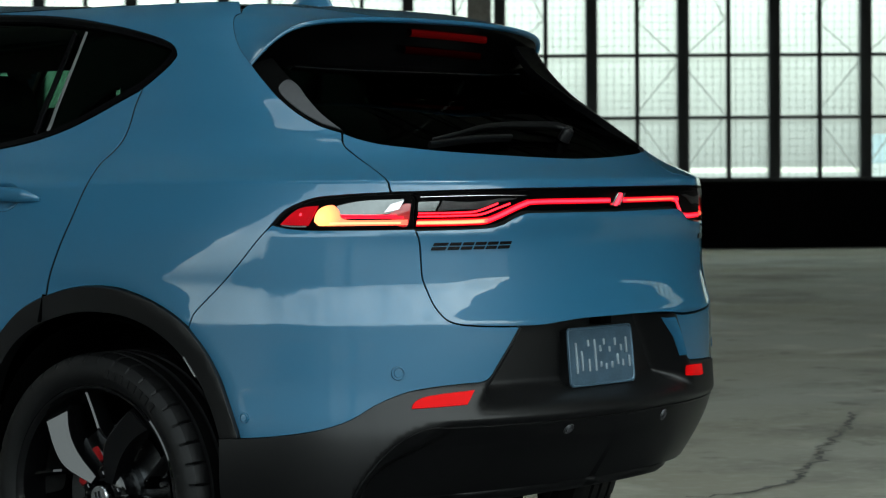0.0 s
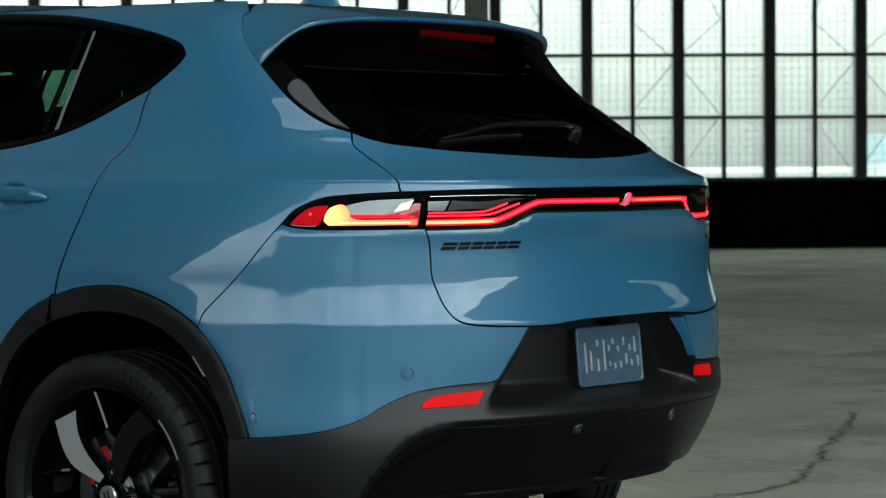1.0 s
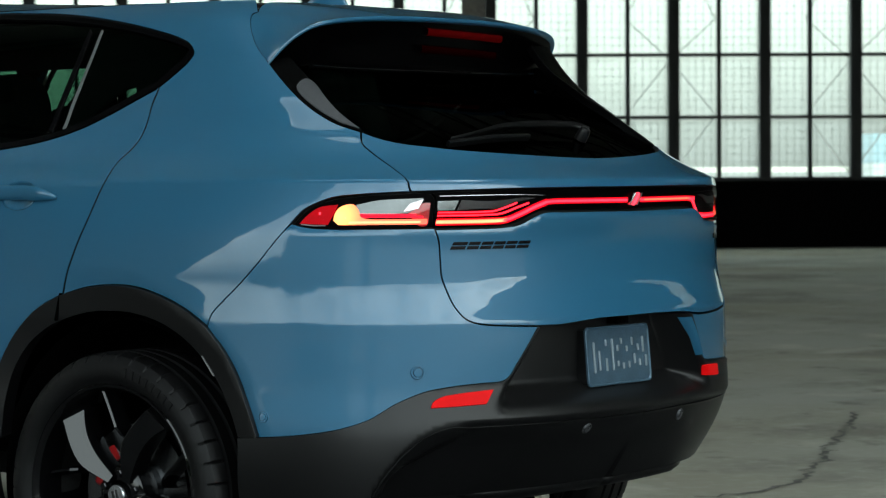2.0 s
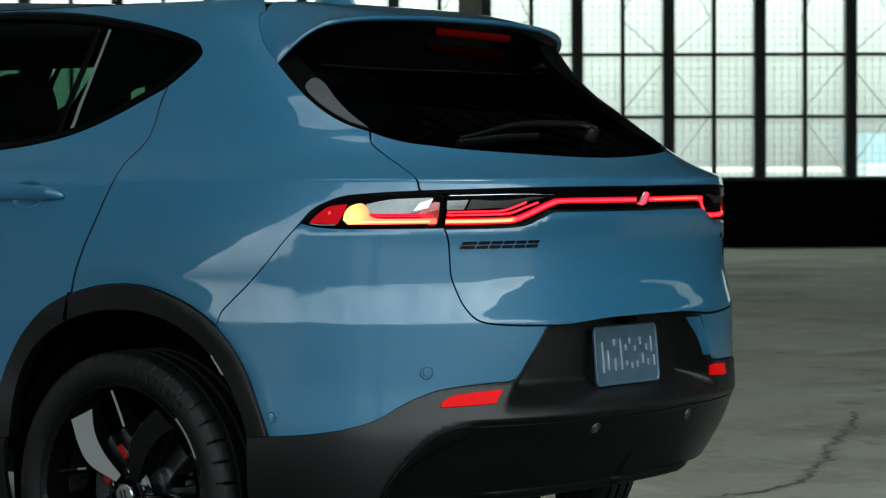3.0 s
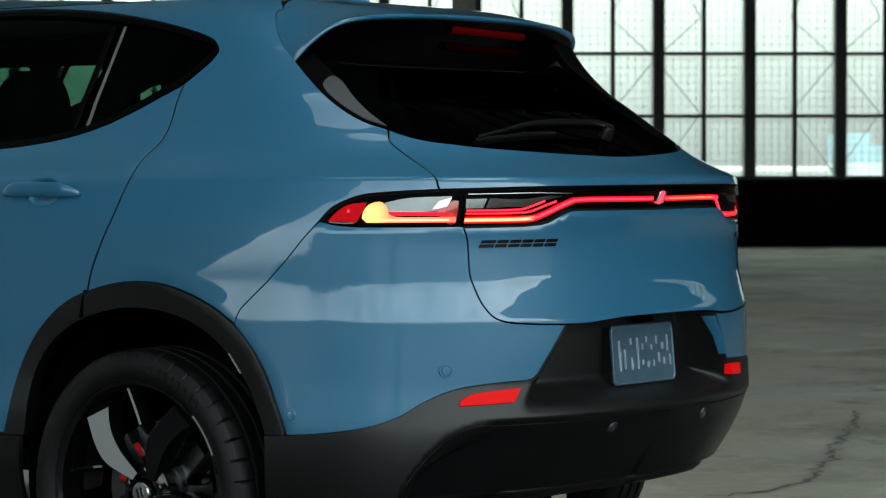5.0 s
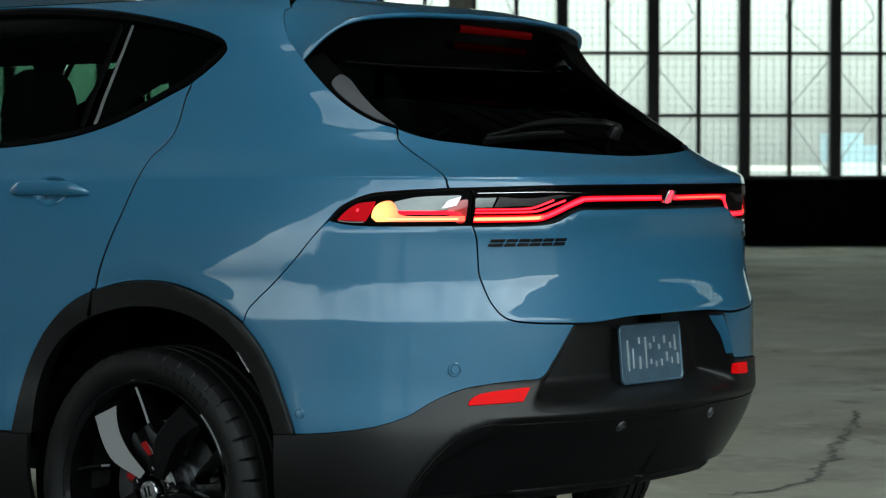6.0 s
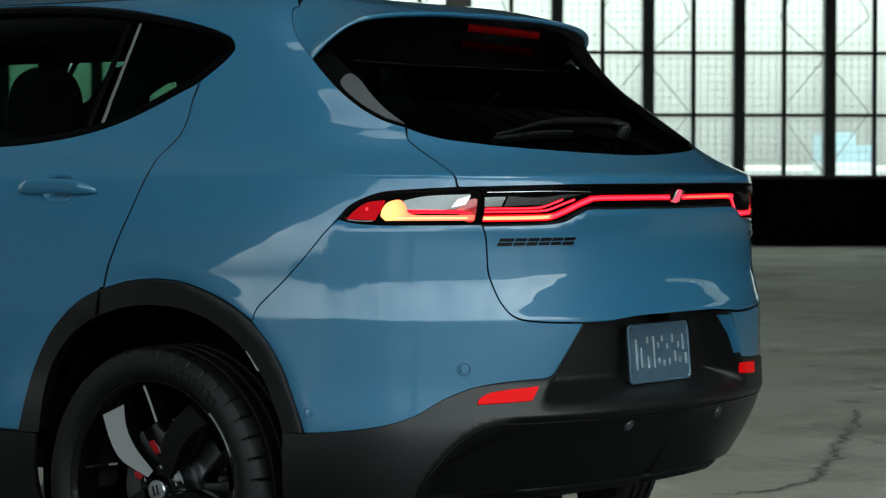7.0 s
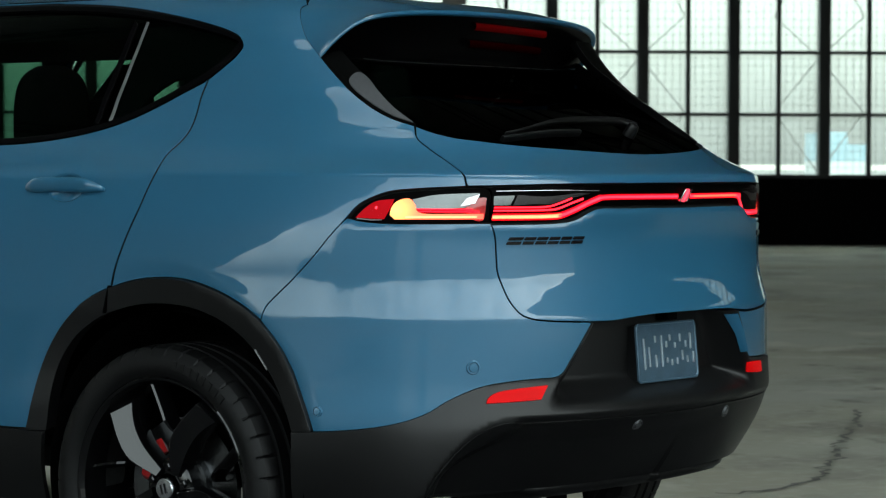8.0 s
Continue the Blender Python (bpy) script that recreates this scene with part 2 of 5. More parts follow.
    out.append(p[-1])
    return np.array(out)


def chain(*lines):
    """Joins lines end to end into one outline, dropping doubled points."""
    out = [lines[0][0]]
    for li in lines:
        for q in li:
            if np.linalg.norm(np.array(q) - np.array(out[-1])) > 1e-4:
                out.append(q)
    if np.linalg.norm(np.array(out[0]) - np.array(out[-1])) < 1e-4:
        out.pop()
    return np.array(out)


def flip(line):
    """The mirror image on the other side of the car."""
    return np.array(line, float) * np.array([-1, 1])


def inside(poly, q):
    x, y = q[:, 0], q[:, 1]
    hit = np.zeros(len(q), bool)
    a = poly
    b = np.roll(poly, -1, 0)
    for (x0, y0), (x1, y1) in zip(a, b):
        if y0 == y1:
            continue
        c = ((y0 > y) != (y1 > y)) & (x < (x1 - x0) * (y - y0) / (y1 - y0) + x0)
        hit ^= c
    return hit


def shrink(poly, g):
    """Moves an outline inwards by g."""
    a, b, c = np.roll(poly, 1, 0), poly, np.roll(poly, -1, 0)
    area = np.sum(b[:, 0] * c[:, 1] - c[:, 0] * b[:, 1])
    d1 = (b - a) / (np.linalg.norm(b - a, axis=1)[:, None] + 1e-9)
    d2 = (c - b) / (np.linalg.norm(c - b, axis=1)[:, None] + 1e-9)
    n = np.stack([-(d1 + d2)[:, 1], (d1 + d2)[:, 0]], 1)
    n /= np.linalg.norm(n, axis=1)[:, None] + 1e-9
    cosine = np.clip(np.sum(n * np.stack([-d1[:, 1], d1[:, 0]], 1), 1), 0.5, 1)
    return b + n * (g * np.sign(area) / cosine)[:, None]


# ---------------------------------------------------------------- the car's skin
Y_REAR, Y_FRONT = 0.9, 1.9


def spline(knots, z):
    """Smooth curve through (z, value) knots; a third entry keeps a crease."""
    zs = np.array([k[0] for k in knots], float)
    v = np.array([k[1] for k in knots], float)
    z = np.clip(np.asarray(z, float), zs[0], zs[-1])
    d = np.diff(v) / np.diff(zs)
    n = len(zs)
    ml, mr = np.empty(n), np.empty(n)
    for i in range(n):
        if i == 0 or i == n - 1:
            ml[i] = mr[i] = d[0] if i == 0 else d[-1]
        elif len(knots[i]) > 2:
            ml[i], mr[i] = d[i - 1], d[i]
        else:
            h0, h1 = zs[i] - zs[i - 1], zs[i + 1] - zs[i]
            ml[i] = mr[i] = (d[i - 1] * h1 + d[i] * h0) / (h0 + h1)
    i = np.clip(np.searchsorted(zs, z, side="right") - 1, 0, n - 2)
    h = zs[i + 1] - zs[i]
    t = (z - zs[i]) / h
    return v[i] * (1 + 2 * t) * (1 - t) ** 2 + mr[i] * h * t * (1 - t) ** 2 + v[i + 1] * t * t * (3 - 2 * t) + ml[i + 1] * h * t * t * (t - 1)


# half width, tail end, and roundness of the plan of the body at each height
HALF_WIDTH = [(0.22, 0.865), (0.35, 0.922), (0.5, 0.941), (0.62, 0.9364), (0.7, 0.9358), (0.775, 0.9358, 1), (0.82, 0.9320), (0.87, 0.9279), (0.9, 0.9265), (0.93, 0.9245), (0.97, 0.920), (1.0, 0.9152), (1.03, 0.9077), (1.06, 0.8988), (1.09, 0.8889), (1.123, 0.8780, 1), (1.19, 0.792), (1.24, 0.750), (1.33, 0.697), (1.43, 0.640), (1.5, 0.602), (1.56, 0.556), (1.6, 0.492), (1.64, 0.400)]
REAR_END = [(0.22, -0.860), (0.35, -0.935), (0.5, -1.000), (0.62, -1.006), (0.7, -1.008), (0.775, -1.0065, 1), (0.82, -0.9905), (0.87, -0.9755), (0.9, -0.971), (0.97, -0.967), (1.02, -0.975), (1.09, -0.9815), (1.1, -0.981), (1.123, -0.9765, 1), (1.16, -0.889), (1.24, -0.759), (1.33, -0.610), (1.43, -0.430), (1.5, -0.318), (1.56, -0.230), (1.6, -0.165), (1.64, -0.050)]
REAR_FLAT = [(0.22, 7.800), (0.5, 7.700), (0.775, 7.300), (1, 7.300), (1.13, 7.200), (1.3, 7.800), (1.64, 8.800)]
REAR_ROUND = [(0.22, 2.200), (0.5, 2.140), (0.775, 2.160), (1, 2.400), (1.13, 2.440), (1.24, 2.750), (1.35, 3.300), (1.45, 3.800), (1.64, 4.000)]
FRONT_END = [(0.22, 3.450), (0.4, 3.520), (0.7, 3.500), (0.9, 3.400), (1, 3.200), (1.08, 2.950), (1.12, 2.750), (1.2, 2.550), (1.4, 2.200), (1.6, 1.950), (1.64, 1.920)]


def section(z):
    soft = 0.005
    f = lambda k: (spline(k, z - soft) + 2 * spline(k, z) + spline(k, z + soft)) / 4
    return f(HALF_WIDTH), f(REAR_END), f(REAR_FLAT), f(REAR_ROUND), f(FRONT_END)


psis = np.linspace(0, math.pi / 2, 4001)


def quarter(psi, a, depth, p, q):
    return a * np.sin(psi) ** (2 / q), depth * np.abs(np.cos(psi)) ** (2 / p)


def arc_table(z, front):
    a, r, p, q, f = section(np.array([z]))
    x, y = quarter(psis, a[0], (f[0] - Y_FRONT) if front else (Y_REAR - r[0]), 5.0 if front else p[0], 2.4 if front else q[0])
    return np.concatenate([[0], np.cumsum(np.hypot(np.diff(x), np.diff(y)))])


ARC_R, ARC_F = arc_table(0.8, False), arc_table(0.8, True)
S_SIDE = ARC_R[-1]
S_FRONT = S_SIDE + Y_FRONT - Y_REAR
S_END = S_FRONT + ARC_F[-1]


def skin(s, z):
    """Point of the body: s runs round the car from the middle of the tail, in metres along its waist, negative on the left; z is the height."""
    s, z = np.broadcast_arrays(np.asarray(s, float), np.asarray(z, float))
    a, r, p, q, f = section(z)
    u = np.abs(s)
    psi = np.interp(u, ARC_R, psis)
    x1, d1 = quarter(psi, a, Y_REAR - r, p, q)
    psf = np.interp(S_END - u, ARC_F, psis)
    x2, d2 = quarter(psf, a, f - Y_FRONT, 5.0, 2.4)
    x = np.where(u <= S_SIDE, x1, np.where(u <= S_FRONT, a, x2))
    y = np.where(u <= S_SIDE, Y_REAR - d1, np.where(u <= S_FRONT, Y_REAR + u - S_SIDE, Y_FRONT + d2))
    return np.stack([x * np.sign(s), y, z], -1)


def skin_normal(s, z, f=None):
    f = f or skin
    e = 0.002
    du = f(s + e, z) - f(s - e, z)
    dv = f(s, z + e) - f(s, z - e)
    n = np.cross(du, dv)
    return n / (np.linalg.norm(n, axis=-1)[..., None] + 1e-12)


def panel(name, outline, mat, parent, label="", lift=0.0, gap=0.003, rim=0.014, grid=0.022, holes=(), form=None, edge=0.0):
    """A sheet of the skin inside an outline of (s, z), with a turned-in rim. lift: how far it stands proud; form: another shape than the plain skin."""
    f = form or skin
    outer = shrink(np.array(outline, float), gap) if gap else np.array(outline, float)
    inner = [shrink(np.array(h, float), -gap) for h in holes]
    lo, hi = outer.min(0), outer.max(0)
    gs = np.arange(lo[0] + grid / 2, hi[0], grid)
    gz = np.arange(lo[1] + grid / 2, hi[1], grid)
    pts = np.stack(np.meshgrid(gs, gz), -1).reshape(-1, 2)
    ok = inside(outer, pts)
    bound = np.vstack([outer, *inner])
    for h in inner:
        ok &= ~inside(h, pts)
    pts = pts[ok]
    near = np.ones(len(pts), bool)
    for i in range(0, len(pts), 400):
        near[i:i + 400] = np.min(np.linalg.norm(pts[i:i + 400, None] - bound[None], axis=2), axis=1) > grid * 0.45
    pts = pts[near]
    loops, edges, k = [], [], 0
    for h in [outer, *inner]:
        ids = list(range(k, k + len(h)))
        loops.append(ids)
        edges += [(ids[i], ids[(i + 1) % len(ids)]) for i in range(len(ids))]
        k += len(h)
    allp = np.vstack([bound, pts])
    vs, es, fs, ov, oe, of = geometry.delaunay_2d_cdt([Vector(q) for q in allp], edges, [], 0, 1e-6)
    uv = np.array([(v.x, v.y) for v in vs])
    tri = np.array([t for t in fs if len(t) == 3])
    mid = uv[tri].mean(1)
    keep = inside(outer, mid)
    for h in inner:
        keep &= ~inside(h, mid)
    tri = tri[keep]
    nrm = skin_normal(uv[:, 0], uv[:, 1], f)
    xyz = f(uv[:, 0], uv[:, 1]) + nrm * lift
    t0 = np.cross(xyz[tri[:, 1]] - xyz[tri[:, 0]], xyz[tri[:, 2]] - xyz[tri[:, 0]])
    wrong = np.sum(t0 * nrm[tri[:, 0]], 1) < 0
    tri[wrong] = tri[wrong][:, ::-1]
    verts, normals, faces = list(xyz), list(nrm), [tuple(t) for t in tri]
    deep = []
    if rim:
        for h in [outer, *inner]:
            nh = skin_normal(h[:, 0], h[:, 1], f)
            top = f(h[:, 0], h[:, 1]) + nh * lift
            tan = np.roll(top, -1, 0) - np.roll(top, 1, 0)
            side = np.cross(tan, nh)
            side /= np.linalg.norm(side, axis=1)[:, None] + 1e-12
            area = np.sum(h[:, 0] * np.roll(h[:, 1], -1) - np.roll(h[:, 0], -1) * h[:, 1])
            side *= 1 if (area > 0) == (h is outer) else -1
            b0 = len(verts)
            mid_n = (nh + side) / np.linalg.norm(nh + side, axis=1)[:, None]
            verts += list(top) + list(top - nh * 0.0015 + side * 0.0008) + list(top - nh * rim)
            normals += list(mid_n) + list(side) + list(side)
            m = len(h)
            for i in range(m):
                j = (i + 1) % m
                for q in (0, 1):
                    into = faces if q == 0 else deep
                    fa = (b0 + q * m + i, b0 + q * m + j, b0 + (q + 1) * m + j, b0 + (q + 1) * m + i)
                    a3 = np.cross(verts[fa[1]] - verts[fa[0]], verts[fa[3]] - verts[fa[0]])
                    into.append(fa if np.dot(a3, side[i]) > 0 else fa[::-1])
    return mesh_part(name, verts, faces + deep, mat, parent, label, normals, second=SHADOW if mat is PAINT else None, second_from=len(faces))


# ---------------------------------------------------------------- hangar
AZ = radians(50.584)
ALONG, LATERAL = Vector((math.sin(AZ), math.cos(AZ), 0)), Vector((math.cos(AZ), -math.sin(AZ), 0))
HANGAR = Matrix((( LATERAL.x, ALONG.x, 0, 0), (LATERAL.y, ALONG.y, 0, 0), (0, 0, 1, 0), (0, 0, 0, 1)))
FAR = 29.98          # window wall
DOOR = -7.5          # line of the open hangar door
X0, X1 = -26.0, 30.0  # side walls
W1 = 16.0            # end of the windows
TOP = 13.0

def worn_concrete():
    """Old slab: broad worn areas, pale patches, dark oil stains and fine grit."""
    m = material("hangar_concrete", (0.34, 0.33, 0.28), 0.85, bump=0.12, grain=60, spec=0.08)
    n, l = m.node_tree.nodes, m.node_tree.links
    b = n["Principled BSDF"]
    tc = n["Texture Coordinate"]

    def noise(scale, detail, rough=0.55, lift=0.0):
        t = n.new("ShaderNodeTexNoise")
        t.inputs["Scale"].default_value, t.inputs["Detail"].default_value, t.inputs["Roughness"].default_value = scale, detail, rough
        mp = n.new("ShaderNodeMapping")
        mp.inputs["Location"].default_value = (lift, lift * 0.7, 0)
        l.new(tc.outputs["Object"], mp.inputs["Vector"])
        l.new(mp.outputs["Vector"], t.inputs["Vector"])
        return t

    def blend(a, b_color, fac, lo, hi, top):
        r = n.new("ShaderNodeMapRange")
        r.inputs["From Min"].default_value, r.inputs["From Max"].default_value = lo, hi
        r.inputs["To Max"].default_value = top
        l.new(fac, r.inputs["Value"])
        mx = n.new("ShaderNodeMix")
        mx.data_type = "RGBA"
        mx.inputs["B"].default_value = (*b_color, 1)
        l.new(r.outputs["Result"], mx.inputs["Factor"])
        if isinstance(a, tuple):
            mx.inputs["A"].default_value = (*a, 1)
        else:
            l.new(a, mx.inputs["A"])
        return mx.outputs["Result"]

    c = blend((0.37, 0.35, 0.28), (0.44, 0.445, 0.40), noise(0.22, 4).outputs["Fac"], 0.38, 0.62, 1.0)
    c = blend(c, (0.21, 0.20, 0.165), noise(0.55, 7, 0.62, 3.0).outputs["Fac"], 0.50, 0.66, 0.85)
    c = blend(c, (0.58, 0.57, 0.49), noise(1.3, 6, 0.6, 9.0).outputs["Fac"], 0.55, 0.70, 0.75)
    c = blend(c, (0.16, 0.152, 0.13), noise(3.2, 5, 0.6, 15.0).outputs["Fac"], 0.60, 0.72, 0.7)
    c = blend(c, (0.47, 0.46, 0.40), noise(14.0, 3, 0.5, 21.0).outputs["Fac"], 0.50, 0.75, 0.5)
    l.new(c, b.inputs["Base Color"])
    return m


CONCRETE = worn_concrete()
APRON = material("apron_asphalt", (0.055, 0.055, 0.055), 0.85, stain=0.75, stain_scale=0.16, bump=0.3, grain=60, spec=0.3)
DARKWALL = material("dark_wall_panel", (0.002, 0.002, 0.0021), 0.85, spec=0.02, stain=0.35, stain_scale=1.2, bump=0.2, grain=90)
WALL = material("hangar_wall", (0.14, 0.14, 0.135), 0.8, stain=0.3, stain_scale=0.8, bump=0.2, grain=70)
FILL_WALL = material("fill_side_wall", (0.42, 0.42, 0.41), 0.8, stain=0.2, stain_scale=0.8, bump=0.2, grain=70)
FILL_DECK = material("fill_roof_deck", (0.70, 0.70, 0.685), 0.75, stain=0.2, stain_scale=0.6, bump=0.2, grain=50)
IRON = material("window_steel", (0.020, 0.021, 0.022), 0.6, 0.2, stain=0.3, stain_scale=5)
COLUMN = material("column_paint", (0.16, 0.145, 0.12), 0.6, stain=0.35, stain_scale=3)
WINGLASS = pane_glass("hangar_window_glass", (0.955, 1.0, 0.96), 1.3, 0.16)
DIMGLASS = pane_glass("dim_tinted_glass", (0.42, 0.44, 0.43), 1.3, 0.2)


def hangar_box(name, lo, hi, mat, parent=None, label="", bevel=0.0):
    return box(name, lo, hi, mat, parent, label, HANGAR, bevel)


def build_floor():
    bm = bmesh.new()
    n = 48
    for i in range(n + 1):
        for j in range(n + 1):
            u, v = (i / n * 2 - 1), (j / n * 2 - 1)
            bm.verts.new((900 * u * abs(u) ** 2, 900 * v * abs(v) ** 2, 0))
    bm.verts.ensure_lookup_table()
    for i in range(n):
        for j in range(n):
            bm.faces.new([bm.verts[i * (n + 1) + j], bm.verts[(i + 1) * (n + 1) + j], bm.verts[(i + 1) * (n + 1) + j + 1], bm.verts[i * (n + 1) + j + 1]])
    bm.normal_update()
    g = part("ground", bm, CONCRETE)
    if g.data.polygons[0].normal.z < 0:
        g.data.flip_normals()
    tagged(g, "worn grey-brown concrete hangar floor with stains and cracks", "floor", kind="structure")


build_floor()

BAY, C0 = 1.2684, 5.700
ROWS_Z = [0.98, 1.816, 2.68, 3.544, 4.408]


def build_window_wall():
    wall = new("window_1")
    tagged(wall, "tall steel-framed hangar window wall with dark mullions, bright sky behind", "window", kind="structure")
    k0, k1 = math.ceil((X0 - C0) / BAY), math.floor((W1 - C0) / BAY)
    top = ROWS_Z[-1]
    for k in range(k0, k1 + 1):
        c = C0 + k * BAY
        hangar_box("mullion", (c - 0.075, FAR - 0.12, 0.985), (c + 0.075, FAR + 0.10, top), IRON, wall, bevel=0.008)
        if k < k1:
            h = c + BAY / 2
            hangar_box("glazing_bar", (h - 0.028, FAR - 0.05, 0.985), (h + 0.028, FAR + 0.04, top), IRON, wall)
    for z in ROWS_Z[1:]:
        hangar_box("transom", (X0, FAR - 0.045, z - 0.022), (C0 + k1 * BAY, FAR + 0.035, z + 0.022), IRON, wall)
    near, rest = [], bmesh.new()
    for k in range(k0, k1):
        for half in (0, 1):
            a = C0 + k * BAY + half * BAY / 2
            for r in range(len(ROWS_Z) - 1):
                lo, hi = (a, FAR - 0.006, ROWS_Z[r]), (a + BAY / 2, FAR, ROWS_Z[r + 1])
                if -3 < a < 10 and r < 4:
                    hangar_box("pane", lo, hi, WINGLASS, wall)
                else:
                    box_bm(rest, lo, hi, HANGAR)
    tagged(part("far_panes", rest, WINGLASS, wall), kind="stuff")
    # fine leading within the panes
    fine = bmesh.new()
    step = BAY / 12
    x = C0 + k0 * BAY
    while x < C0 + k1 * BAY:
        if -6 < x < 12:
            box_bm(fine, (x - 0.002, FAR + 0.004, 0.99), (x + 0.002, FAR + 0.012, 4.4), HANGAR)
        x += step
    z = ROWS_Z[0]
    while z < 4.4:
        box_bm(fine, (-6, FAR + 0.013, z - 0.002), (12, FAR + 0.02, z + 0.002), HANGAR)
        z += 0.864 / 8
    tagged(part("wire_mesh", fine, IRON, wall), kind="stuff")
    # bracing rods outside
    for k in range(-6, 6):
        c = C0 + k * BAY
        odd = k % 2 != 0
        for side in (-1, 1):
            t = c + side * BAY / 2
            for z0, z1 in (((1.0, 1.86), (2.62, 1.86), (2.62, 3.2), (4.4, 3.2)) if odd else ()):
                p, q = HANGAR @ Vector((c, FAR + 0.35, z0)), HANGAR @ Vector((t, FAR + 0.35, z1))
                bm = bmesh.new()
                d = q - p
                box_bm(bm, (-0.009, -0.009, 0), (0.009, 0.009, d.length), Matrix.Translation(p) @ d.to_track_quat("Z", "Y").to_matrix().to_4x4())
                part("brace", bm, COLUMN, wall)
    w = new("wall_far")
    tagged(w, "black painted low wall beneath the hangar windows", "wall", kind="structure")
    hangar_box("dado", (X0, FAR - 0.15, 0), (X1, FAR + 0.2, 0.98), DARKWALL, w)
    hangar_box("sill", (X0, FAR - 0.20, 0.93), (X1, FAR - 0.152, 0.985), IRON, w)
    hangar_box("upper_wall", (X0, FAR - 0.1, top), (X1, FAR + 0.2, TOP), WALL, w)
    hangar_box("end_wall", (C0 + k1 * BAY + 0.08, FAR - 0.1, 0.985), (X1, FAR + 0.2, top), WALL, w)


build_window_wall()


def build_shell():
    tagged(hangar_box("wall_left", (X0 - 0.3, DOOR, 0), (X0, FAR + 0.2, TOP), FILL_WALL), "unseen hangar side wall, pale to bounce fill light", "wall", kind="structure")
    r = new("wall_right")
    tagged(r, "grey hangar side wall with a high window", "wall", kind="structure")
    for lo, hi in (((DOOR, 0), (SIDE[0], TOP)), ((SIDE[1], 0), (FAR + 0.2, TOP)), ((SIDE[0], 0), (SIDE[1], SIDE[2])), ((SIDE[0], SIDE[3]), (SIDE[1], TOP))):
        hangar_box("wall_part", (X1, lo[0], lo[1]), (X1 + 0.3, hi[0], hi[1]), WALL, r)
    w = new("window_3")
    tagged(w, "unseen high steel-framed side window, placed for glints on the tailgate", "window", kind="structure")
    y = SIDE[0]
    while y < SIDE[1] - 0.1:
        hangar_box("pane", (X1 + 0.1, y + 0.07, SIDE[2]), (X1 + 0.11, y + 1.43, SIDE[3]), DIMGLASS, w)
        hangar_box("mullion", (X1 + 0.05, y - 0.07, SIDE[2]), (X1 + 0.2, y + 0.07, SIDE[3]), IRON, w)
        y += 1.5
    # roof deck with the roof light and the added fill openings cut through it
    rim = [Vector(q) for q in ((X0 - 0.3, DOOR), (X1 + 0.3, DOOR), (X1 + 0.3, FAR + 0.2), (X0 - 0.3, FAR + 0.2))]
    loops = [(i, (i + 1) % 4) for i in range(4)]
    holes = []
    for line in ROOF_AND_FILL_LIGHTS:
        b, k = 4 + sum(len(h) for h in holes), len(line)
        loops += [(b + i, b + (i + 1) % k) for i in range(k)]
        holes.append([Vector(q) for q in line])
    vs, es, fs, ov, oe, of = geometry.delaunay_2d_cdt(rim + sum(holes, []), loops, [], 0, 1e-6)
    flat = np.array([(v.x, v.y) for v in vs])
    for h in holes:
        ring = np.array([tuple(q) for q in h])
        fs = [t for t in fs if not inside(ring, flat[list(t)].mean(0)[None])[0]]
    bm = bmesh.new()
    low, high = [[bm.verts.new(HANGAR @ Vector((q[0], q[1], z))) for q in flat] for z in (TOP, TOP + 0.3)]
    for t in fs:
        bm.faces.new([low[i] for i in t])
        bm.faces.new([high[i] for i in t][::-1])
    for i, j in loops:
        bm.faces.new([low[i], low[j], high[j], high[i]])
    bmesh.ops.recalc_face_normals(bm, faces=bm.faces)
    tagged(part("ceiling", bm, FILL_DECK), "unseen hangar roof deck with openings, pale to bounce light", "ceiling", kind="structure")
    for number, line in zip((2, 4, 5, 6, 7), ROOF_AND_FILL_LIGHTS):
        bm = bmesh.new()
        low, high = [[bm.verts.new(HANGAR @ Vector((q[0], q[1], z))) for q in line] for z in (TOP + 0.1, TOP + 0.112)]
        bm.faces.new(low[::-1])
        bm.faces.new(high)
        k = len(line)
        for i in range(k):
            bm.faces.new([low[i], low[(i + 1) % k], high[(i + 1) % k], high[i]])
        bmesh.ops.recalc_face_normals(bm, faces=bm.faces)
        tagged(part("window_%d" % number, bm, ROOF_PANE), "unseen opening in the hangar ceiling, shaped or added for its light", "window", kind="structure")
    f = new("wall_front")
    tagged(f, "unseen hangar front wall, its door edge shaped to bound reflected sky", "wall", kind="structure")
    hangar_box("door_leaf", (X0 - 0.3, DOOR - 0.3, 0), (DOOR_L, DOOR, TOP), WALL, f)
    hangar_box("door_leaf", (DOOR_R, DOOR - 0.3, 0), (X1 + 0.3, DOOR, TOP), WALL, f)
    arch = [(DOOR_L, 1.65), (-24.6, 1.75), (-23.4, 1.9), (-21.6, 2.35), (-19.8, 2.85), (-18.0, 3.25), (-16.0, 3.5), (-13.8, 3.75), (-12.7, 4.0), (-12.1, 4.4), (-11.6, 5.1), (-10.8, 5.5), (-9.8, 5.75), (-8.8, 5.9), (-8.0, 6.05), (-7.2, 6.2), (-6.6, 6.2), (-6.0, 6.05), (-5.0, 6.0), (-4.2, 6.1), (-3.2, 6.3), (-2.4, 6.3), (6.0, 5.9), (10.0, 6.3), (16.0, 7.0), (21.5, 7.4), (23.0, 5.6), (27.6, 5.1), (DOOR_R, 5.0), (DOOR_R, TOP), (DOOR_L, TOP)]
    bm = bmesh.new()
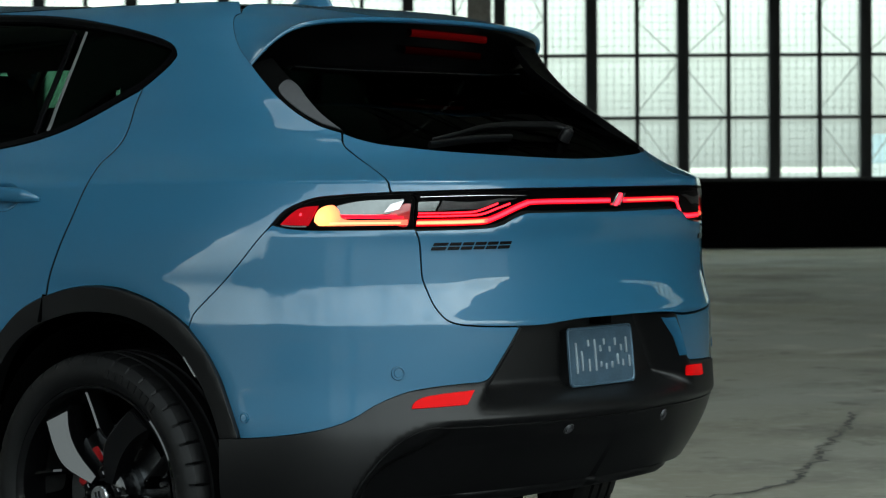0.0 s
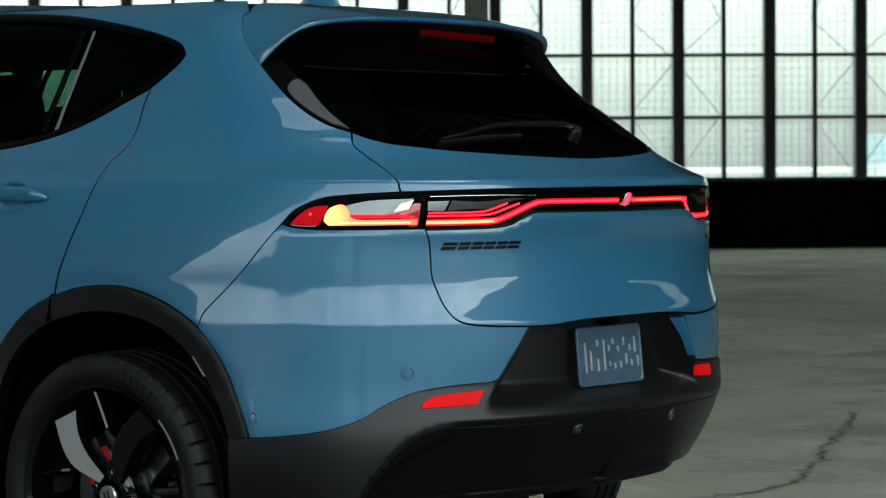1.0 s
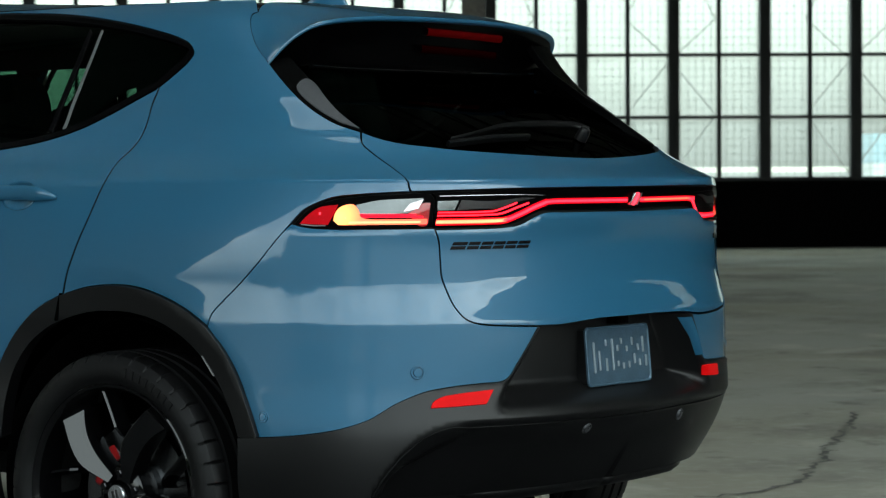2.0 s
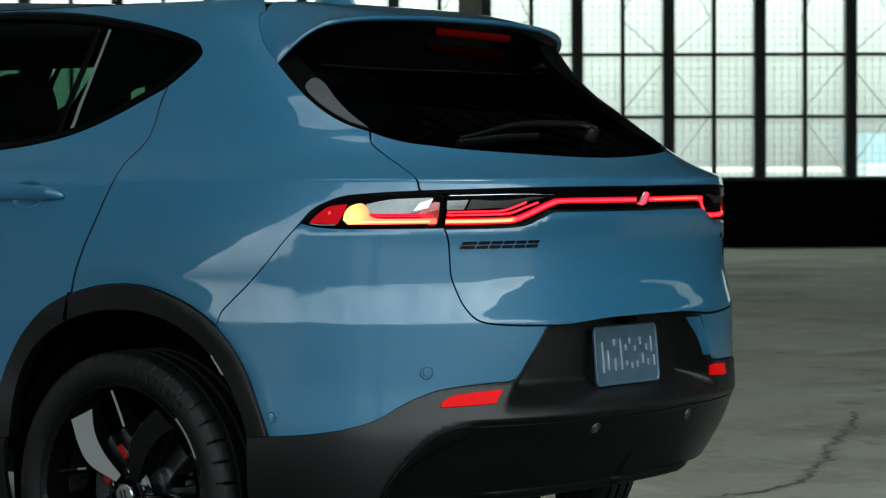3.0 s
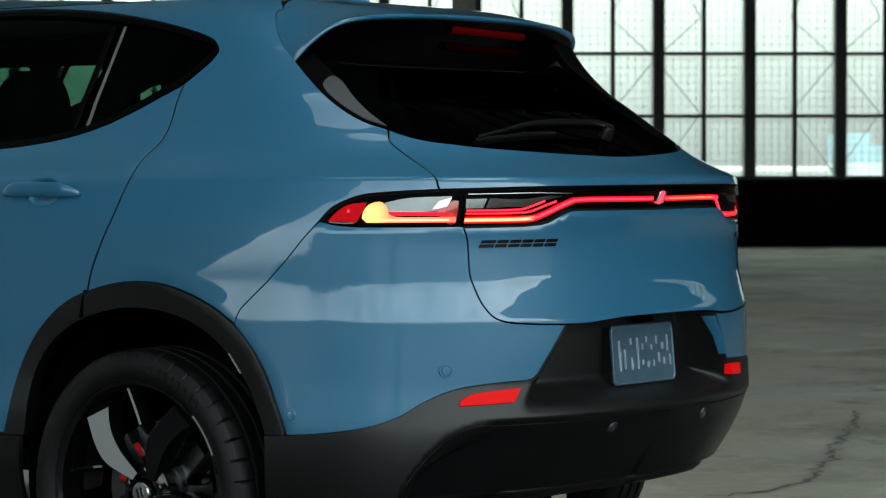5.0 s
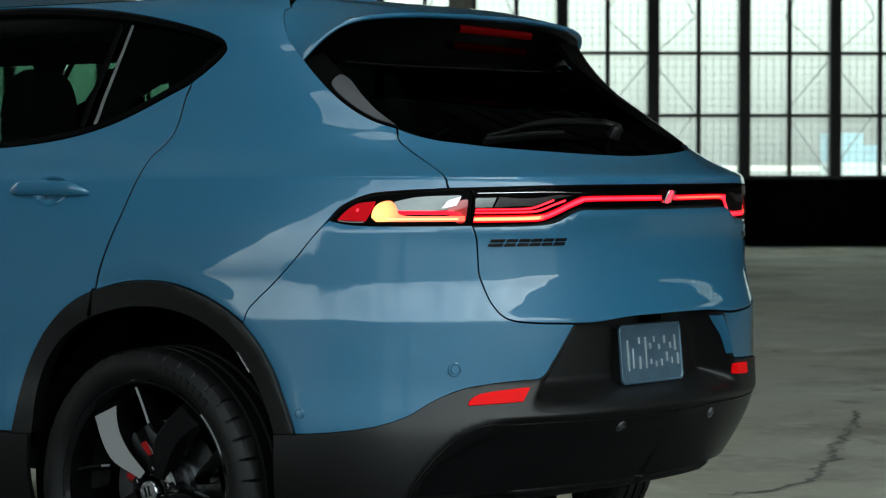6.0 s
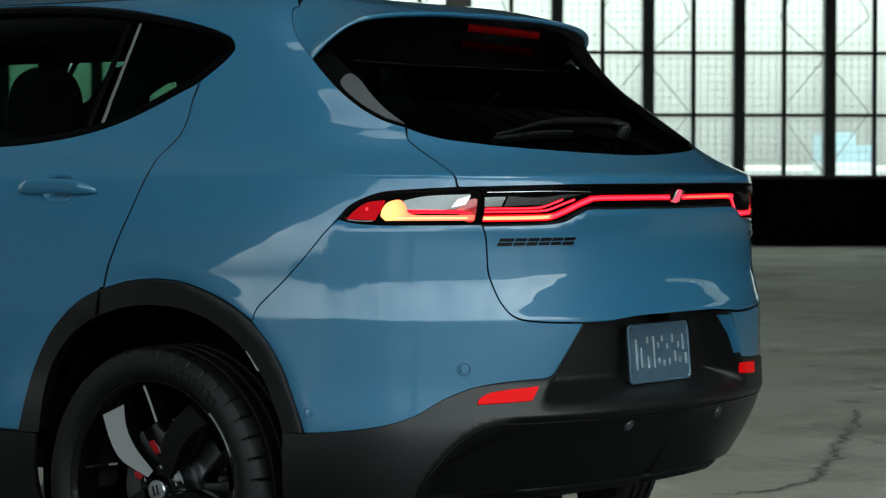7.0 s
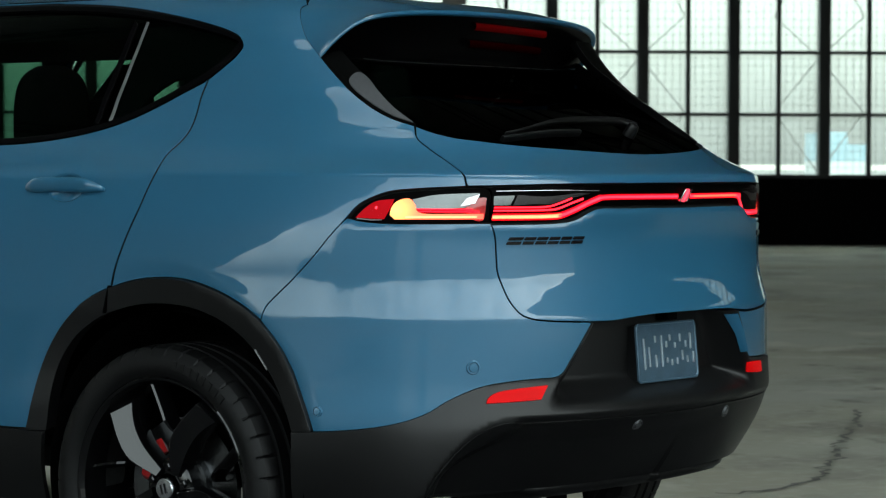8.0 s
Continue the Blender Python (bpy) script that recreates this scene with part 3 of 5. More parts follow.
    rings = [[bm.verts.new(HANGAR @ Vector((a, y, h))) for a, h in arch] for y in (DOOR, DOOR - 0.3)]
    bm.faces.new(rings[0])
    bm.faces.new(rings[1][::-1])
    for i in range(len(arch)):
        j = (i + 1) % len(arch)
        bm.faces.new([rings[0][i], rings[1][i], rings[1][j], rings[0][j]])
    bmesh.ops.recalc_face_normals(bm, faces=bm.faces)
    part("sky_edge_header", bm, WALL, f)
    for y in (-2, 4, 10, 16, 22, 28):
        t = new("roof_truss")
        tagged(t, "dark steel roof truss across the hangar", "truss", "roof trusses")
        hangar_box("chord", (X0, y - 0.1, TOP - 2.0), (X1, y + 0.1, TOP - 1.8), IRON, t)
        hangar_box("chord", (X0, y - 0.1, TOP - 0.25), (X1, y + 0.1, TOP - 0.05), IRON, t)
        x = X0 + 1
        while x < X1 - 3:
            for a, b in ((TOP - 1.8, TOP - 0.25), (TOP - 0.25, TOP - 1.8)):
                p, q = Vector((x, y, a)), Vector((x + 2, y, b))
                d = q - p
                bm = bmesh.new()
                box_bm(bm, (-0.06, -0.06, 0), (0.06, 0.06, d.length), HANGAR @ Matrix.Translation(p) @ d.to_track_quat("Z", "Y").to_matrix().to_4x4())
                part("web", bm, IRON, t)
                x += 2


ROOF_AND_FILL_LIGHTS = [((-5.45, -1.8), (0.2, -1.8), (0.2, 0.85), (-0.5, 0.68), (-1.2, 0.49), (-2.1, 0.26), (-2.9, 0.08), (-3.5, -0.02), (-4.3, -0.25), (-5.0, -0.42), (-5.33, -0.65), (-5.45, -1.0)), ((1.2, -7.0), (9.5, -7.0), (9.5, -2.3), (1.2, -2.3))]
ROOF_AND_FILL_LIGHTS += [((-25.4, a), (-14.5, a), (-14.5, a + 5.4), (-25.4, a + 5.4)) for a in (10.3, 16.3, 22.3)]
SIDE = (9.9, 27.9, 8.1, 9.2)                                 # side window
ROOF_PANE = pane_glass("roof_and_fill_pane", (0.97, 0.98, 0.98), 1.3)
DOOR_L, DOOR_R = -25.8, 29.6
build_shell()


# ---------------------------------------------------------------- outside, behind the open door
PLASTER = material("neighbour_plaster", (0.50, 0.50, 0.48), 0.85, stain=0.25, stain_scale=0.5, bump=0.2, grain=40)
BARK = material("bark", (0.09, 0.07, 0.05), 0.9, stain=0.4, stain_scale=6, bump=0.5, grain=40)
LEAF = material("foliage", (0.035, 0.052, 0.026), 0.6, stain=0.4, stain_scale=1.5)


def neighbour():
    b = new("neighbour_building")
    tagged(b, "long low flat-roofed shed opposite the open hangar door", "building")
    hangar_box("wall", (-31, -36, 0), (10, -26, 3.7), PLASTER, b)
    hangar_box("roof", (-31.3, -36.3, 3.7), (10, -25.7, 4.0), IRON, b)
    for x0, x1, h in ((10.02, 19, 4.35), (19.02, 30, 5.2), (30.02, 70, 6.6)):
        hangar_box("wall", (x0, -36, 0), (x1, -26, h), PLASTER, b, "unseen taller bay added to hide sky in the reflections")
        hangar_box("roof", (x0, -36.3, h), (x1, -25.7, h + 0.3), IRON, b)
    hangar_box("wall", (46, -25.6, 0), (60, -8.6, 5.9), PLASTER, b, "unseen side wing added to hide sky in the reflections")
    hangar_box("roof", (45.7, -25.65, 5.9), (60.3, -8.3, 6.2), IRON, b)
    for x, w, h in ((-0.25, 0.55, 4.35), (-6.6, 0.25, 4.1)):
        hangar_box("dark_pole", (x - w, -26.3, 0), (x + w, -25.6, h), IRON, b, "dark upright standing in for a pole seen in reflection")
        hangar_box("dark_pole", (x - w - 0.8, -26.2, 0.9), (x + w + 1.1, -25.72, 1.35), IRON, b, "dark upright standing in for a pole seen in reflection")


neighbour()


def container():
    c = new("blue_container")
    tagged(c, "pale blue and white freight container far beyond the windows", "container")
    blue = material("container_blue", (0.30, 0.50, 0.60), 0.5, stain=0.2, stain_scale=0.8)
    pale = material("container_white", (0.62, 0.66, 0.66), 0.5, stain=0.15, stain_scale=0.8)
    hangar_box("body", (24.05, 118, 1.2), (24.95, 124, 2.56), blue, c)
    hangar_box("body", (24.96, 118, 1.2), (25.85, 124, 1.98), blue, c)
    hangar_box("base", (24.05, 117.9, 0), (25.85, 124, 1.19), pale, c, "white lower half")
    for i in range(8):
        hangar_box("rib", (24.12 + i * 0.22, 117.95, 1.25), (24.2 + i * 0.22, 117.999, 1.9), blue, c)


container()


def tree():
    t = new("tree")
    tagged(t, "broad dark green tree standing outside the hangar", "tree", "trees outside")
    rng = random.Random(5)
    bm = bmesh.new()
    tips = []

    def limb(p, d, r, length, depth):
        q = p + d * length
        d2 = d.to_track_quat("Z", "Y").to_matrix()
        rings = []
        for c, rad in ((p, r), (q, r * 0.62)):
            rings.append([bm.verts.new(c + d2 @ Vector((rad * math.cos(a), rad * math.sin(a), 0))) for a in np.linspace(0, 2 * math.pi, 7, endpoint=False)])
        for i in range(7):
            bm.faces.new([rings[0][i], rings[0][(i + 1) % 7], rings[1][(i + 1) % 7], rings[1][i]])
        if depth == 0:
            tips.append(q)
            return
        for k in range(3):
            a = 2 * math.pi * (k + rng.random()) / 3
            n = (d + Vector((math.cos(a), math.sin(a), 0.25)) * rng.uniform(0.5, 0.95)).normalized()
            limb(q, n, r * 0.58, length * rng.uniform(0.6, 0.8), depth - 1)

    limb(Vector((0, 0, 0)), Vector((0, 0, 1)), 0.30, 2.3, 4)
    part("trunk", bm, BARK, t)
    verts, faces = [], []
    for c in tips:
        for k in range(64):
            q = c + Vector((rng.gauss(0, 0.75), rng.gauss(0, 0.75), rng.gauss(-0.25, 0.75)))
            u = Vector((rng.gauss(0, 1), rng.gauss(0, 1), rng.gauss(0, 1))).normalized() * rng.uniform(0.16, 0.30)
            v = u.cross(Vector((rng.gauss(0, 1), rng.gauss(0, 1), rng.gauss(0, 1)))).normalized() * rng.uniform(0.14, 0.24)
            b = len(verts)
            verts += [q - u, q + v, q + u, q - v]
            faces.append((b, b + 1, b + 2, b + 3))
    tagged(mesh_part("crown", verts, faces, LEAF, t, smooth=False), kind="stuff")
    return t


tr = tree()
tr.matrix_basis = HANGAR @ pose(-15.8, -22, 0, 0, 0, 20) @ Matrix.Scale(0.74, 4)
for x, y, s, rz in ((-12.3, -23, 0.71, 100), (-9.0, -23.5, 0.60, 200), (-19.8, -23, 0.68, 300), (-24.2, -23.4, 0.56, 60), (-28.4, -23.2, 0.50, 150), (-32.6, -23.0, 0.44, 260)):
    c = copy_thing(tr, HANGAR @ pose(x, y, 0, 0, 0, rz))
    c.matrix_basis = HANGAR @ pose(x, y, 0, 0, 0, rz) @ Matrix.Scale(s, 4)

bm = bmesh.new()
box_bm(bm, (-90, -140, -0.05), (90, DOOR - 0.3, 0.012), HANGAR)
box_bm(bm, (X0 + 0.01, DOOR - 0.299, -0.05), (X1 - 0.01, 0.6, 0.012), HANGAR)
box_bm(bm, (-160, FAR + 0.25, -0.05), (160, 420, 0.012), HANGAR)
tagged(part("apron", bm, APRON), "dark asphalt apron, with an unseen strip indoors to cut bounce light", "apron", kind="structure")


def column(lat, along):
    c = new("steel_column")
    tagged(c, "grey-brown painted steel column inside the hangar", "column")
    hangar_box("flange", (lat - 0.10, along - 0.10, 0), (lat + 0.10, along - 0.085, TOP - 2.0), COLUMN, c)
    hangar_box("flange", (lat - 0.10, along + 0.085, 0), (lat + 0.10, along + 0.10, TOP - 2.0), COLUMN, c)
    hangar_box("web", (lat - 0.008, along - 0.084, 0), (lat + 0.008, along + 0.084, TOP - 2.0), COLUMN, c)
    hangar_box("base_plate", (lat - 0.16, along - 0.16, 0), (lat + 0.16, along + 0.16, 0.02), COLUMN, c)


column(1.08, 16.45)


def floor_crack(pts, width, seed):
    """A thin dark crack that wanders over the slab."""
    rng = random.Random(seed)
    line = np.array(pts)
    fine = []
    for p, q in zip(line[:-1], line[1:]):
        n = max(2, int(np.linalg.norm(q - p) / 0.05))
        for t in np.linspace(0, 1, n, endpoint=False):
            fine.append(p + (q - p) * t + np.array([rng.gauss(0, 0.018), rng.gauss(0, 0.018)]))
    verts, faces = [], []
    for i in range(len(fine)):
        d = fine[min(i + 1, len(fine) - 1)] - fine[max(i - 1, 0)]
        nn = np.array([-d[1], d[0]]) / (np.linalg.norm(d) + 1e-9)
        w = width * rng.uniform(0.3, 1.2)
        for k in (-1, 1):
            v = fine[i] + nn * w * k
            verts.append((v[0], v[1], 0.004))
    for i in range(len(fine) - 1):
        faces.append((2 * i, 2 * i + 1, 2 * i + 3, 2 * i + 2))
    c = mesh_part("floor_crack", verts, faces, CRACK, smooth=False)
    if c.data.polygons[0].normal.z < 0:
        c.data.flip_normals()
    tagged(c, "dark wandering crack in the concrete floor", "crack", kind="structure")


CRACK = material("crack_dirt", (0.165, 0.158, 0.14), 0.9, stain=0.4, stain_scale=20)
floor_crack([(5.3, 1.3), (4.9, 1.12), (4.5, 0.91), (4.16, 0.77), (3.85, 0.68), (3.65, 0.52), (3.26, 0.35), (2.75, 0.12), (2.42, 0.1), (2.1, 0.2)], 0.014, 3)
floor_crack([(4.6, -3.0), (4.3, -2.2), (4.45, -1.2), (4.2, -0.3)], 0.010, 4)


# ---------------------------------------------------------------- the car: outlines on the skin
WINDOW = [(-3.300, 1.190), (-2.900, 1.187), (-2.600, 1.192), (-2.401, 1.196), (-2.200, 1.202), (-2.040, 1.217), (-1.920, 1.236), (-1.811, 1.262), (-1.694, 1.297), (-1.565, 1.336), (-1.449, 1.367)]
WINDOW_TIP = [(-1.449, 1.367), (-1.344, 1.403), (-1.259, 1.433), (-1.211, 1.458), (-1.209, 1.476), (-1.246, 1.492), (-1.360, 1.515), (-1.589, 1.545), (-1.900, 1.572), (-2.300, 1.589), (-2.700, 1.591), (-3.100, 1.579)]
DOOR_GAP = [(-1.449, 1.367), (-1.504, 1.315), (-1.559, 1.227), (-1.585, 1.198), (-1.610, 1.175), (-1.628, 1.142), (-1.649, 1.100), (-1.674, 1.037), (-1.710, 0.951), (-1.740, 0.884), (-1.762, 0.832)]
SPOILER_GAP = [(-0.763, 1.561), (-0.802, 1.554), (-0.835, 1.529), (-0.862, 1.498), (-0.883, 1.460), (-0.886, 1.425)]
PILLAR = [(-0.886, 1.425), (-0.894, 1.380), (-0.894, 1.340), (-0.874, 1.297), (-0.834, 1.264), (-0.773, 1.243)]
GLASS_LOW = [(-0.773, 1.243), (-0.740, 1.230), (-0.681, 1.216), (-0.597, 1.207), (-0.507, 1.199), (-0.304, 1.188), (-0.079, 1.179), (0.000, 1.177)]
GATE_UP = [(-0.773, 1.243), (-0.794, 1.212), (-0.779, 1.188), (-0.755, 1.156), (-0.748, 1.129), (-0.746, 1.106), (-0.740, 1.094)]
LAMP_TOP_A = [(-1.034, 1.018), (-1.009, 1.049), (-0.977, 1.067), (-0.936, 1.081), (-0.866, 1.088), (-0.740, 1.094)]
LAMP_TOP_B = [(-0.740, 1.094), (-0.676, 1.095), (-0.456, 1.099), (-0.252, 1.100), (0.000, 1.100)]
LAMP_LOW_A = [(-1.034, 1.018), (-0.995, 1.010), (-0.936, 1.005), (-0.821, 1.004), (-0.659, 1.004)]
LAMP_LOW_B = [(-0.659, 1.004), (-0.438, 1.008), (-0.402, 1.014), (-0.366, 1.029), (-0.329, 1.041), (-0.244, 1.042), (-0.150, 1.042), (0.000, 1.041)]
GATE_SIDE = [(-0.659, 1.004), (-0.644, 0.972), (-0.642, 0.931), (-0.645, 0.890), (-0.640, 0.856), (-0.631, 0.815), (-0.611, 0.784), (-0.584, 0.772), (-0.528, 0.765), (-0.406, 0.759)]
GATE_LOW = [(-0.406, 0.759), (-0.329, 0.759), (-0.200, 0.768), (-0.078, 0.770), (0.000, 0.770)]
BUMPER_GAP = [(-1.034, 1.018), (-1.051, 0.996), (-1.106, 0.929), (-1.171, 0.867), (-1.225, 0.825), (-1.260, 0.796), (-1.280, 0.765)]
ARCH_A = [(-1.762, 0.832), (-1.672, 0.853), (-1.576, 0.861), (-1.482, 0.854), (-1.395, 0.830), (-1.330, 0.800), (-1.280, 0.765)]
ARCH_B = [(-1.280, 0.765), (-1.234, 0.710), (-1.200, 0.648), (-1.178, 0.586), (-1.150, 0.510), (-1.146, 0.500)]
ARCH_C = [(-2.091, 0.452), (-2.061, 0.542), (-2.029, 0.611), (-1.983, 0.679), (-1.927, 0.739), (-1.851, 0.795), (-1.762, 0.832)]
ARCH_IN = [(-2.029, 0.452), (-2.008, 0.546), (-1.968, 0.628), (-1.903, 0.699), (-1.835, 0.743), (-1.784, 0.765), (-1.696, 0.789), (-1.610, 0.798), (-1.508, 0.793), (-1.422, 0.770), (-1.352, 0.733), (-1.305, 0.691), (-1.258, 0.625), (-1.229, 0.558), (-1.207, 0.497), (-1.195, 0.420), (-1.175, 0.330)]
BLUE_LOW = [(-1.146, 0.500), (-1.074, 0.505), (-1.001, 0.513), (-0.931, 0.525), (-0.862, 0.547), (-0.792, 0.586), (-0.722, 0.612), (-0.650, 0.623), (-0.573, 0.628), (-0.516, 0.631), (-0.498, 0.641), (-0.478, 0.668), (-0.406, 0.759)]
BLUE_LOW_FAR = [(0.267, 0.7635), (0.311, 0.703), (0.345, 0.648), (0.360, 0.636), (0.400, 0.631), (0.540, 0.626), (0.650, 0.620), (0.722, 0.607), (0.792, 0.586), (0.862, 0.547), (0.931, 0.525), (1.001, 0.513), (1.074, 0.505), (1.146, 0.500)]
GATE_LOW_FAR = [(0.0, 0.770), (0.078, 0.770), (0.200, 0.768), (0.267, 0.7635)]
SIDE_TOP_FAR = [(0.267, 0.7635), (0.329, 0.759), (0.406, 0.759)]
REFLECTOR_FAR = [[(0.352, 0.622), (0.452, 0.619)], [(0.452, 0.619), (0.463, 0.588)], [(0.463, 0.588), (0.420, 0.588), (0.361, 0.594)], [(0.361, 0.594), (0.352, 0.622)]]
REFLECTOR = [[(-0.713, 0.571), (-0.708, 0.584), (-0.686, 0.597), (-0.643, 0.604), (-0.546, 0.611)], [(-0.546, 0.611), (-0.570, 0.576)], [(-0.570, 0.576), (-0.646, 0.573), (-0.713, 0.571)]]
DIVIDER = [(-1.719, 1.528), (-1.757, 1.479), (-1.801, 1.428), (-1.839, 1.376), (-1.870, 1.323), (-1.891, 1.261)]
PILLAR_B = [(-1.786, 1.526), (-1.826, 1.472), (-1.870, 1.415), (-1.907, 1.357), (-1.932, 1.304), (-1.943, 1.255)]
WIPER = [(-0.505, 1.222), (-0.392, 1.236), (-0.240, 1.254), (-0.056, 1.262), (0.045, 1.258), (0.075, 1.246)]
BLADE = [(-0.515, 1.217), (-0.420, 1.224), (-0.300, 1.232), (-0.155, 1.235)]
SILL_Z, ROOF_Z = 0.452, 1.60

car = new("car")
tagged(car, "glossy grey-blue utility car with dark plastic cladding, lights on", "car")


def both(name, outline, mat, parent, label="", **kw):
    a = panel(name, outline, mat, parent, label, **kw)
    kw["holes"] = [flip(h) for h in kw.get("holes", ())]
    return a, panel(name, flip(outline), mat, parent, label, **kw)


def rev(line):
    return np.array(line)[::-1]


window_low, window_tip = curve(WINDOW), curve(WINDOW_TIP)
window_line = chain(window_low, window_tip, curve([(-3.25, 1.574), (-3.42, 1.45), (-3.54, 1.30), (-3.47, 1.19)]))
quarter_line = chain(window_tip[:np.argmin(np.abs(window_tip[:, 0] + 2.75) + (window_tip[:, 1] < 1.5))], curve([(-2.75, 1.591), (-2.75, ROOF_Z)]), curve([(-2.75, ROOF_Z), (SPOILER_GAP[0][0], ROOF_Z)]), curve([(SPOILER_GAP[0][0], ROOF_Z), (SPOILER_GAP[0][0], 1.582), SPOILER_GAP[0]]),
                     curve(SPOILER_GAP), curve(PILLAR), curve(GATE_UP), rev(curve(LAMP_TOP_A)), curve(BUMPER_GAP), rev(curve(ARCH_A)), rev(curve(DOOR_GAP)))


def flare_form(s, z):
    """The skin, drawn in round the rear wheel arch."""
    d = np.hypot(np.abs(s) - 1.617, np.asarray(z) - 0.395) - 0.478
    v = np.clip(1 - d / 0.050, 0, 1.2)
    return skin(s, z) + skin_normal(s, z) * (-0.0050 * v * v)[..., None]


both("quarter_panel", quarter_line, PAINT, car, form=flare_form, grid=0.011, gap=0.0028)
bumper_line = chain(rev(curve(BUMPER_GAP)), curve(LAMP_LOW_A), curve(GATE_SIDE), rev(curve(BLUE_LOW)), rev(curve(ARCH_B)))
LAMP_LOW_LINE = np.array(LAMP_LOW_A + LAMP_LOW_B[1:])


def lamp_ledge(s, z, q):
    """Turns the edge below the lamps inwards, so that it faces the sky."""
    d = np.interp(-np.abs(s), LAMP_LOW_LINE[:, 0], LAMP_LOW_LINE[:, 1]) - z
    k = np.clip(0.016 - d, 0, 0.016)
    n = skin_normal(s, z)
    return q - n * (0.34 * k * k / (k + 0.003))[..., None]


def flank_form(s, z):
    return lamp_ledge(s, z, flare_form(s, z))


def gate_form(s, z):
    return lamp_ledge(s, z, skin(s, z))


panel("bumper_side", bumper_line, PAINT, car, form=flank_form, grid=0.012, gap=0.0008)
bumper_line_far = chain(flip(rev(curve(BUMPER_GAP))), flip(curve(LAMP_LOW_A)), flip(curve(GATE_SIDE)), rev(curve(SIDE_TOP_FAR)), curve(BLUE_LOW_FAR), flip(rev(curve(ARCH_B))))
panel("bumper_side", bumper_line_far, PAINT, car, form=flank_form, grid=0.014)
door_line = chain(curve(DOOR_GAP), rev(curve(ARCH_C)), curve([ARCH_C[0], (-2.66, SILL_Z)]), curve([(-2.66, SILL_Z), (-2.66, 1.189)]), window_low[np.argmin(np.abs(window_low[:, 0] + 2.66)):])
CUP = np.array([(-1.945 + 0.062 * math.cos(a), 1.084 + 0.034 * math.sin(a)) for a in np.linspace(0, 2 * math.pi, 40, endpoint=False)])
doors = both("rear_door", door_line, PAINT, car, holes=[CUP], form=flare_form, gap=0.0042)
front_door_line = chain(curve([(-2.665, 1.189), (-2.665, SILL_Z)]), curve([(-2.665, SILL_Z), (-3.60, SILL_Z)]), curve([(-3.60, SILL_Z), (-3.66, 0.8), (-3.66, 1.08)]), curve([(-3.66, 1.08), (-3.3, 1.19), (-3.0, 1.187), (-2.665, 1.189)]))
both("front_door", front_door_line, PAINT, car, grid=0.05)
E_ARC = [(-4.62 + 0.43 * math.cos(a), 0.40 + 0.43 * math.sin(a)) for a in np.linspace(math.pi, 0, 24)]
fender_line = chain(curve([(-3.67, 1.08), (-3.67, SILL_Z)]), curve([(-3.67, SILL_Z), (-4.19, 0.40)], 0.05), np.array(E_ARC)[::-1], curve([(-5.05, 0.40), (-S_END, 0.36)], 0.05), curve([(-S_END, 0.36), (-S_END, 1.06)], 0.05), curve([(-S_END, 1.06), (-3.67, 1.08)], 0.05))
both("front_fender", fender_line, PAINT, car, grid=0.06)
both("bonnet", chain(curve([(-S_END, 1.064), (-3.68, 1.084)], 0.05), curve([(-3.68, 1.084), (-3.9, 1.14)], 0.05), curve([(-3.9, 1.14), (-S_END, 1.15)], 0.05), curve([(-S_END, 1.15), (-S_END, 1.064)], 0.05)), PAINT, car, grid=0.05)
both("windscreen", chain(curve([(-S_END, 1.155), (-4.0, 1.145)], 0.05), curve([(-4.0, 1.145), (-3.75, 1.3), (-3.6, ROOF_Z)], 0.05), curve([(-3.6, ROOF_Z), (-S_END, ROOF_Z)], 0.05), curve([(-S_END, ROOF_Z), (-S_END, 1.155)], 0.05)), SIDEGLASS, car, grid=0.06)
both("front_pillar", chain(curve([(-3.67, 1.09), (-3.9, 1.145), (-4.0, 1.147)], 0.03), curve([(-4.0, 1.147), (-3.75, 1.3), (-3.6, ROOF_Z)], 0.03), curve([(-3.6, ROOF_Z), (-2.755, ROOF_Z)], 0.05), curve([(-2.755, ROOF_Z), (-2.755, 1.592)]), curve([(-2.755, 1.592), (-3.25, 1.576), (-3.42, 1.452), (-3.542, 1.30), (-3.472, 1.19)]), curve([(-3.472, 1.19), (-3.67, 1.09)])), PAINT, car, grid=0.05)

tailgate = panel("tailgate", chain(curve(GATE_SIDE), curve(GATE_LOW), rev(flip(curve(GATE_LOW))), rev(flip(curve(GATE_SIDE))), flip(curve(LAMP_LOW_B)), rev(curve(LAMP_LOW_B))), PAINT, car, grid=0.012, form=gate_form, gap=0.0042)
panel("upper_tailgate", chain(curve(GATE_UP), curve(LAMP_TOP_B), rev(flip(curve(LAMP_TOP_B))), rev(flip(curve(GATE_UP))), flip(curve(GLASS_LOW)), rev(curve(GLASS_LOW))), PAINT, tailgate, grid=0.008)


def roof():
    u = np.linspace(0.72, S_END - 0.02, 90)
    ring = skin(-u, np.full_like(u, ROOF_Z))
    ks = np.linspace(-1, 1, 25)
    verts, faces = [], []
    for q in ring:
        for k in ks:
            verts.append((-q[0] * k, q[1], ROOF_Z - 0.010 * min(1, max(0, (0.3 - q[1]) / 0.4)) + float(np.interp(q[1], (-0.35, 0.0, 0.4, 1.2), (0.0, 0.002, 0.012, 0.05))) * (1 - k ** 4)))
    n = len(ks)
    for i in range(len(ring) - 1):
        for j in range(n - 1):
            faces.append((i * n + j, i * n + j + 1, (i + 1) * n + j + 1, (i + 1) * n + j))
    r = mesh_part("roof", verts, faces, PAINT, car)
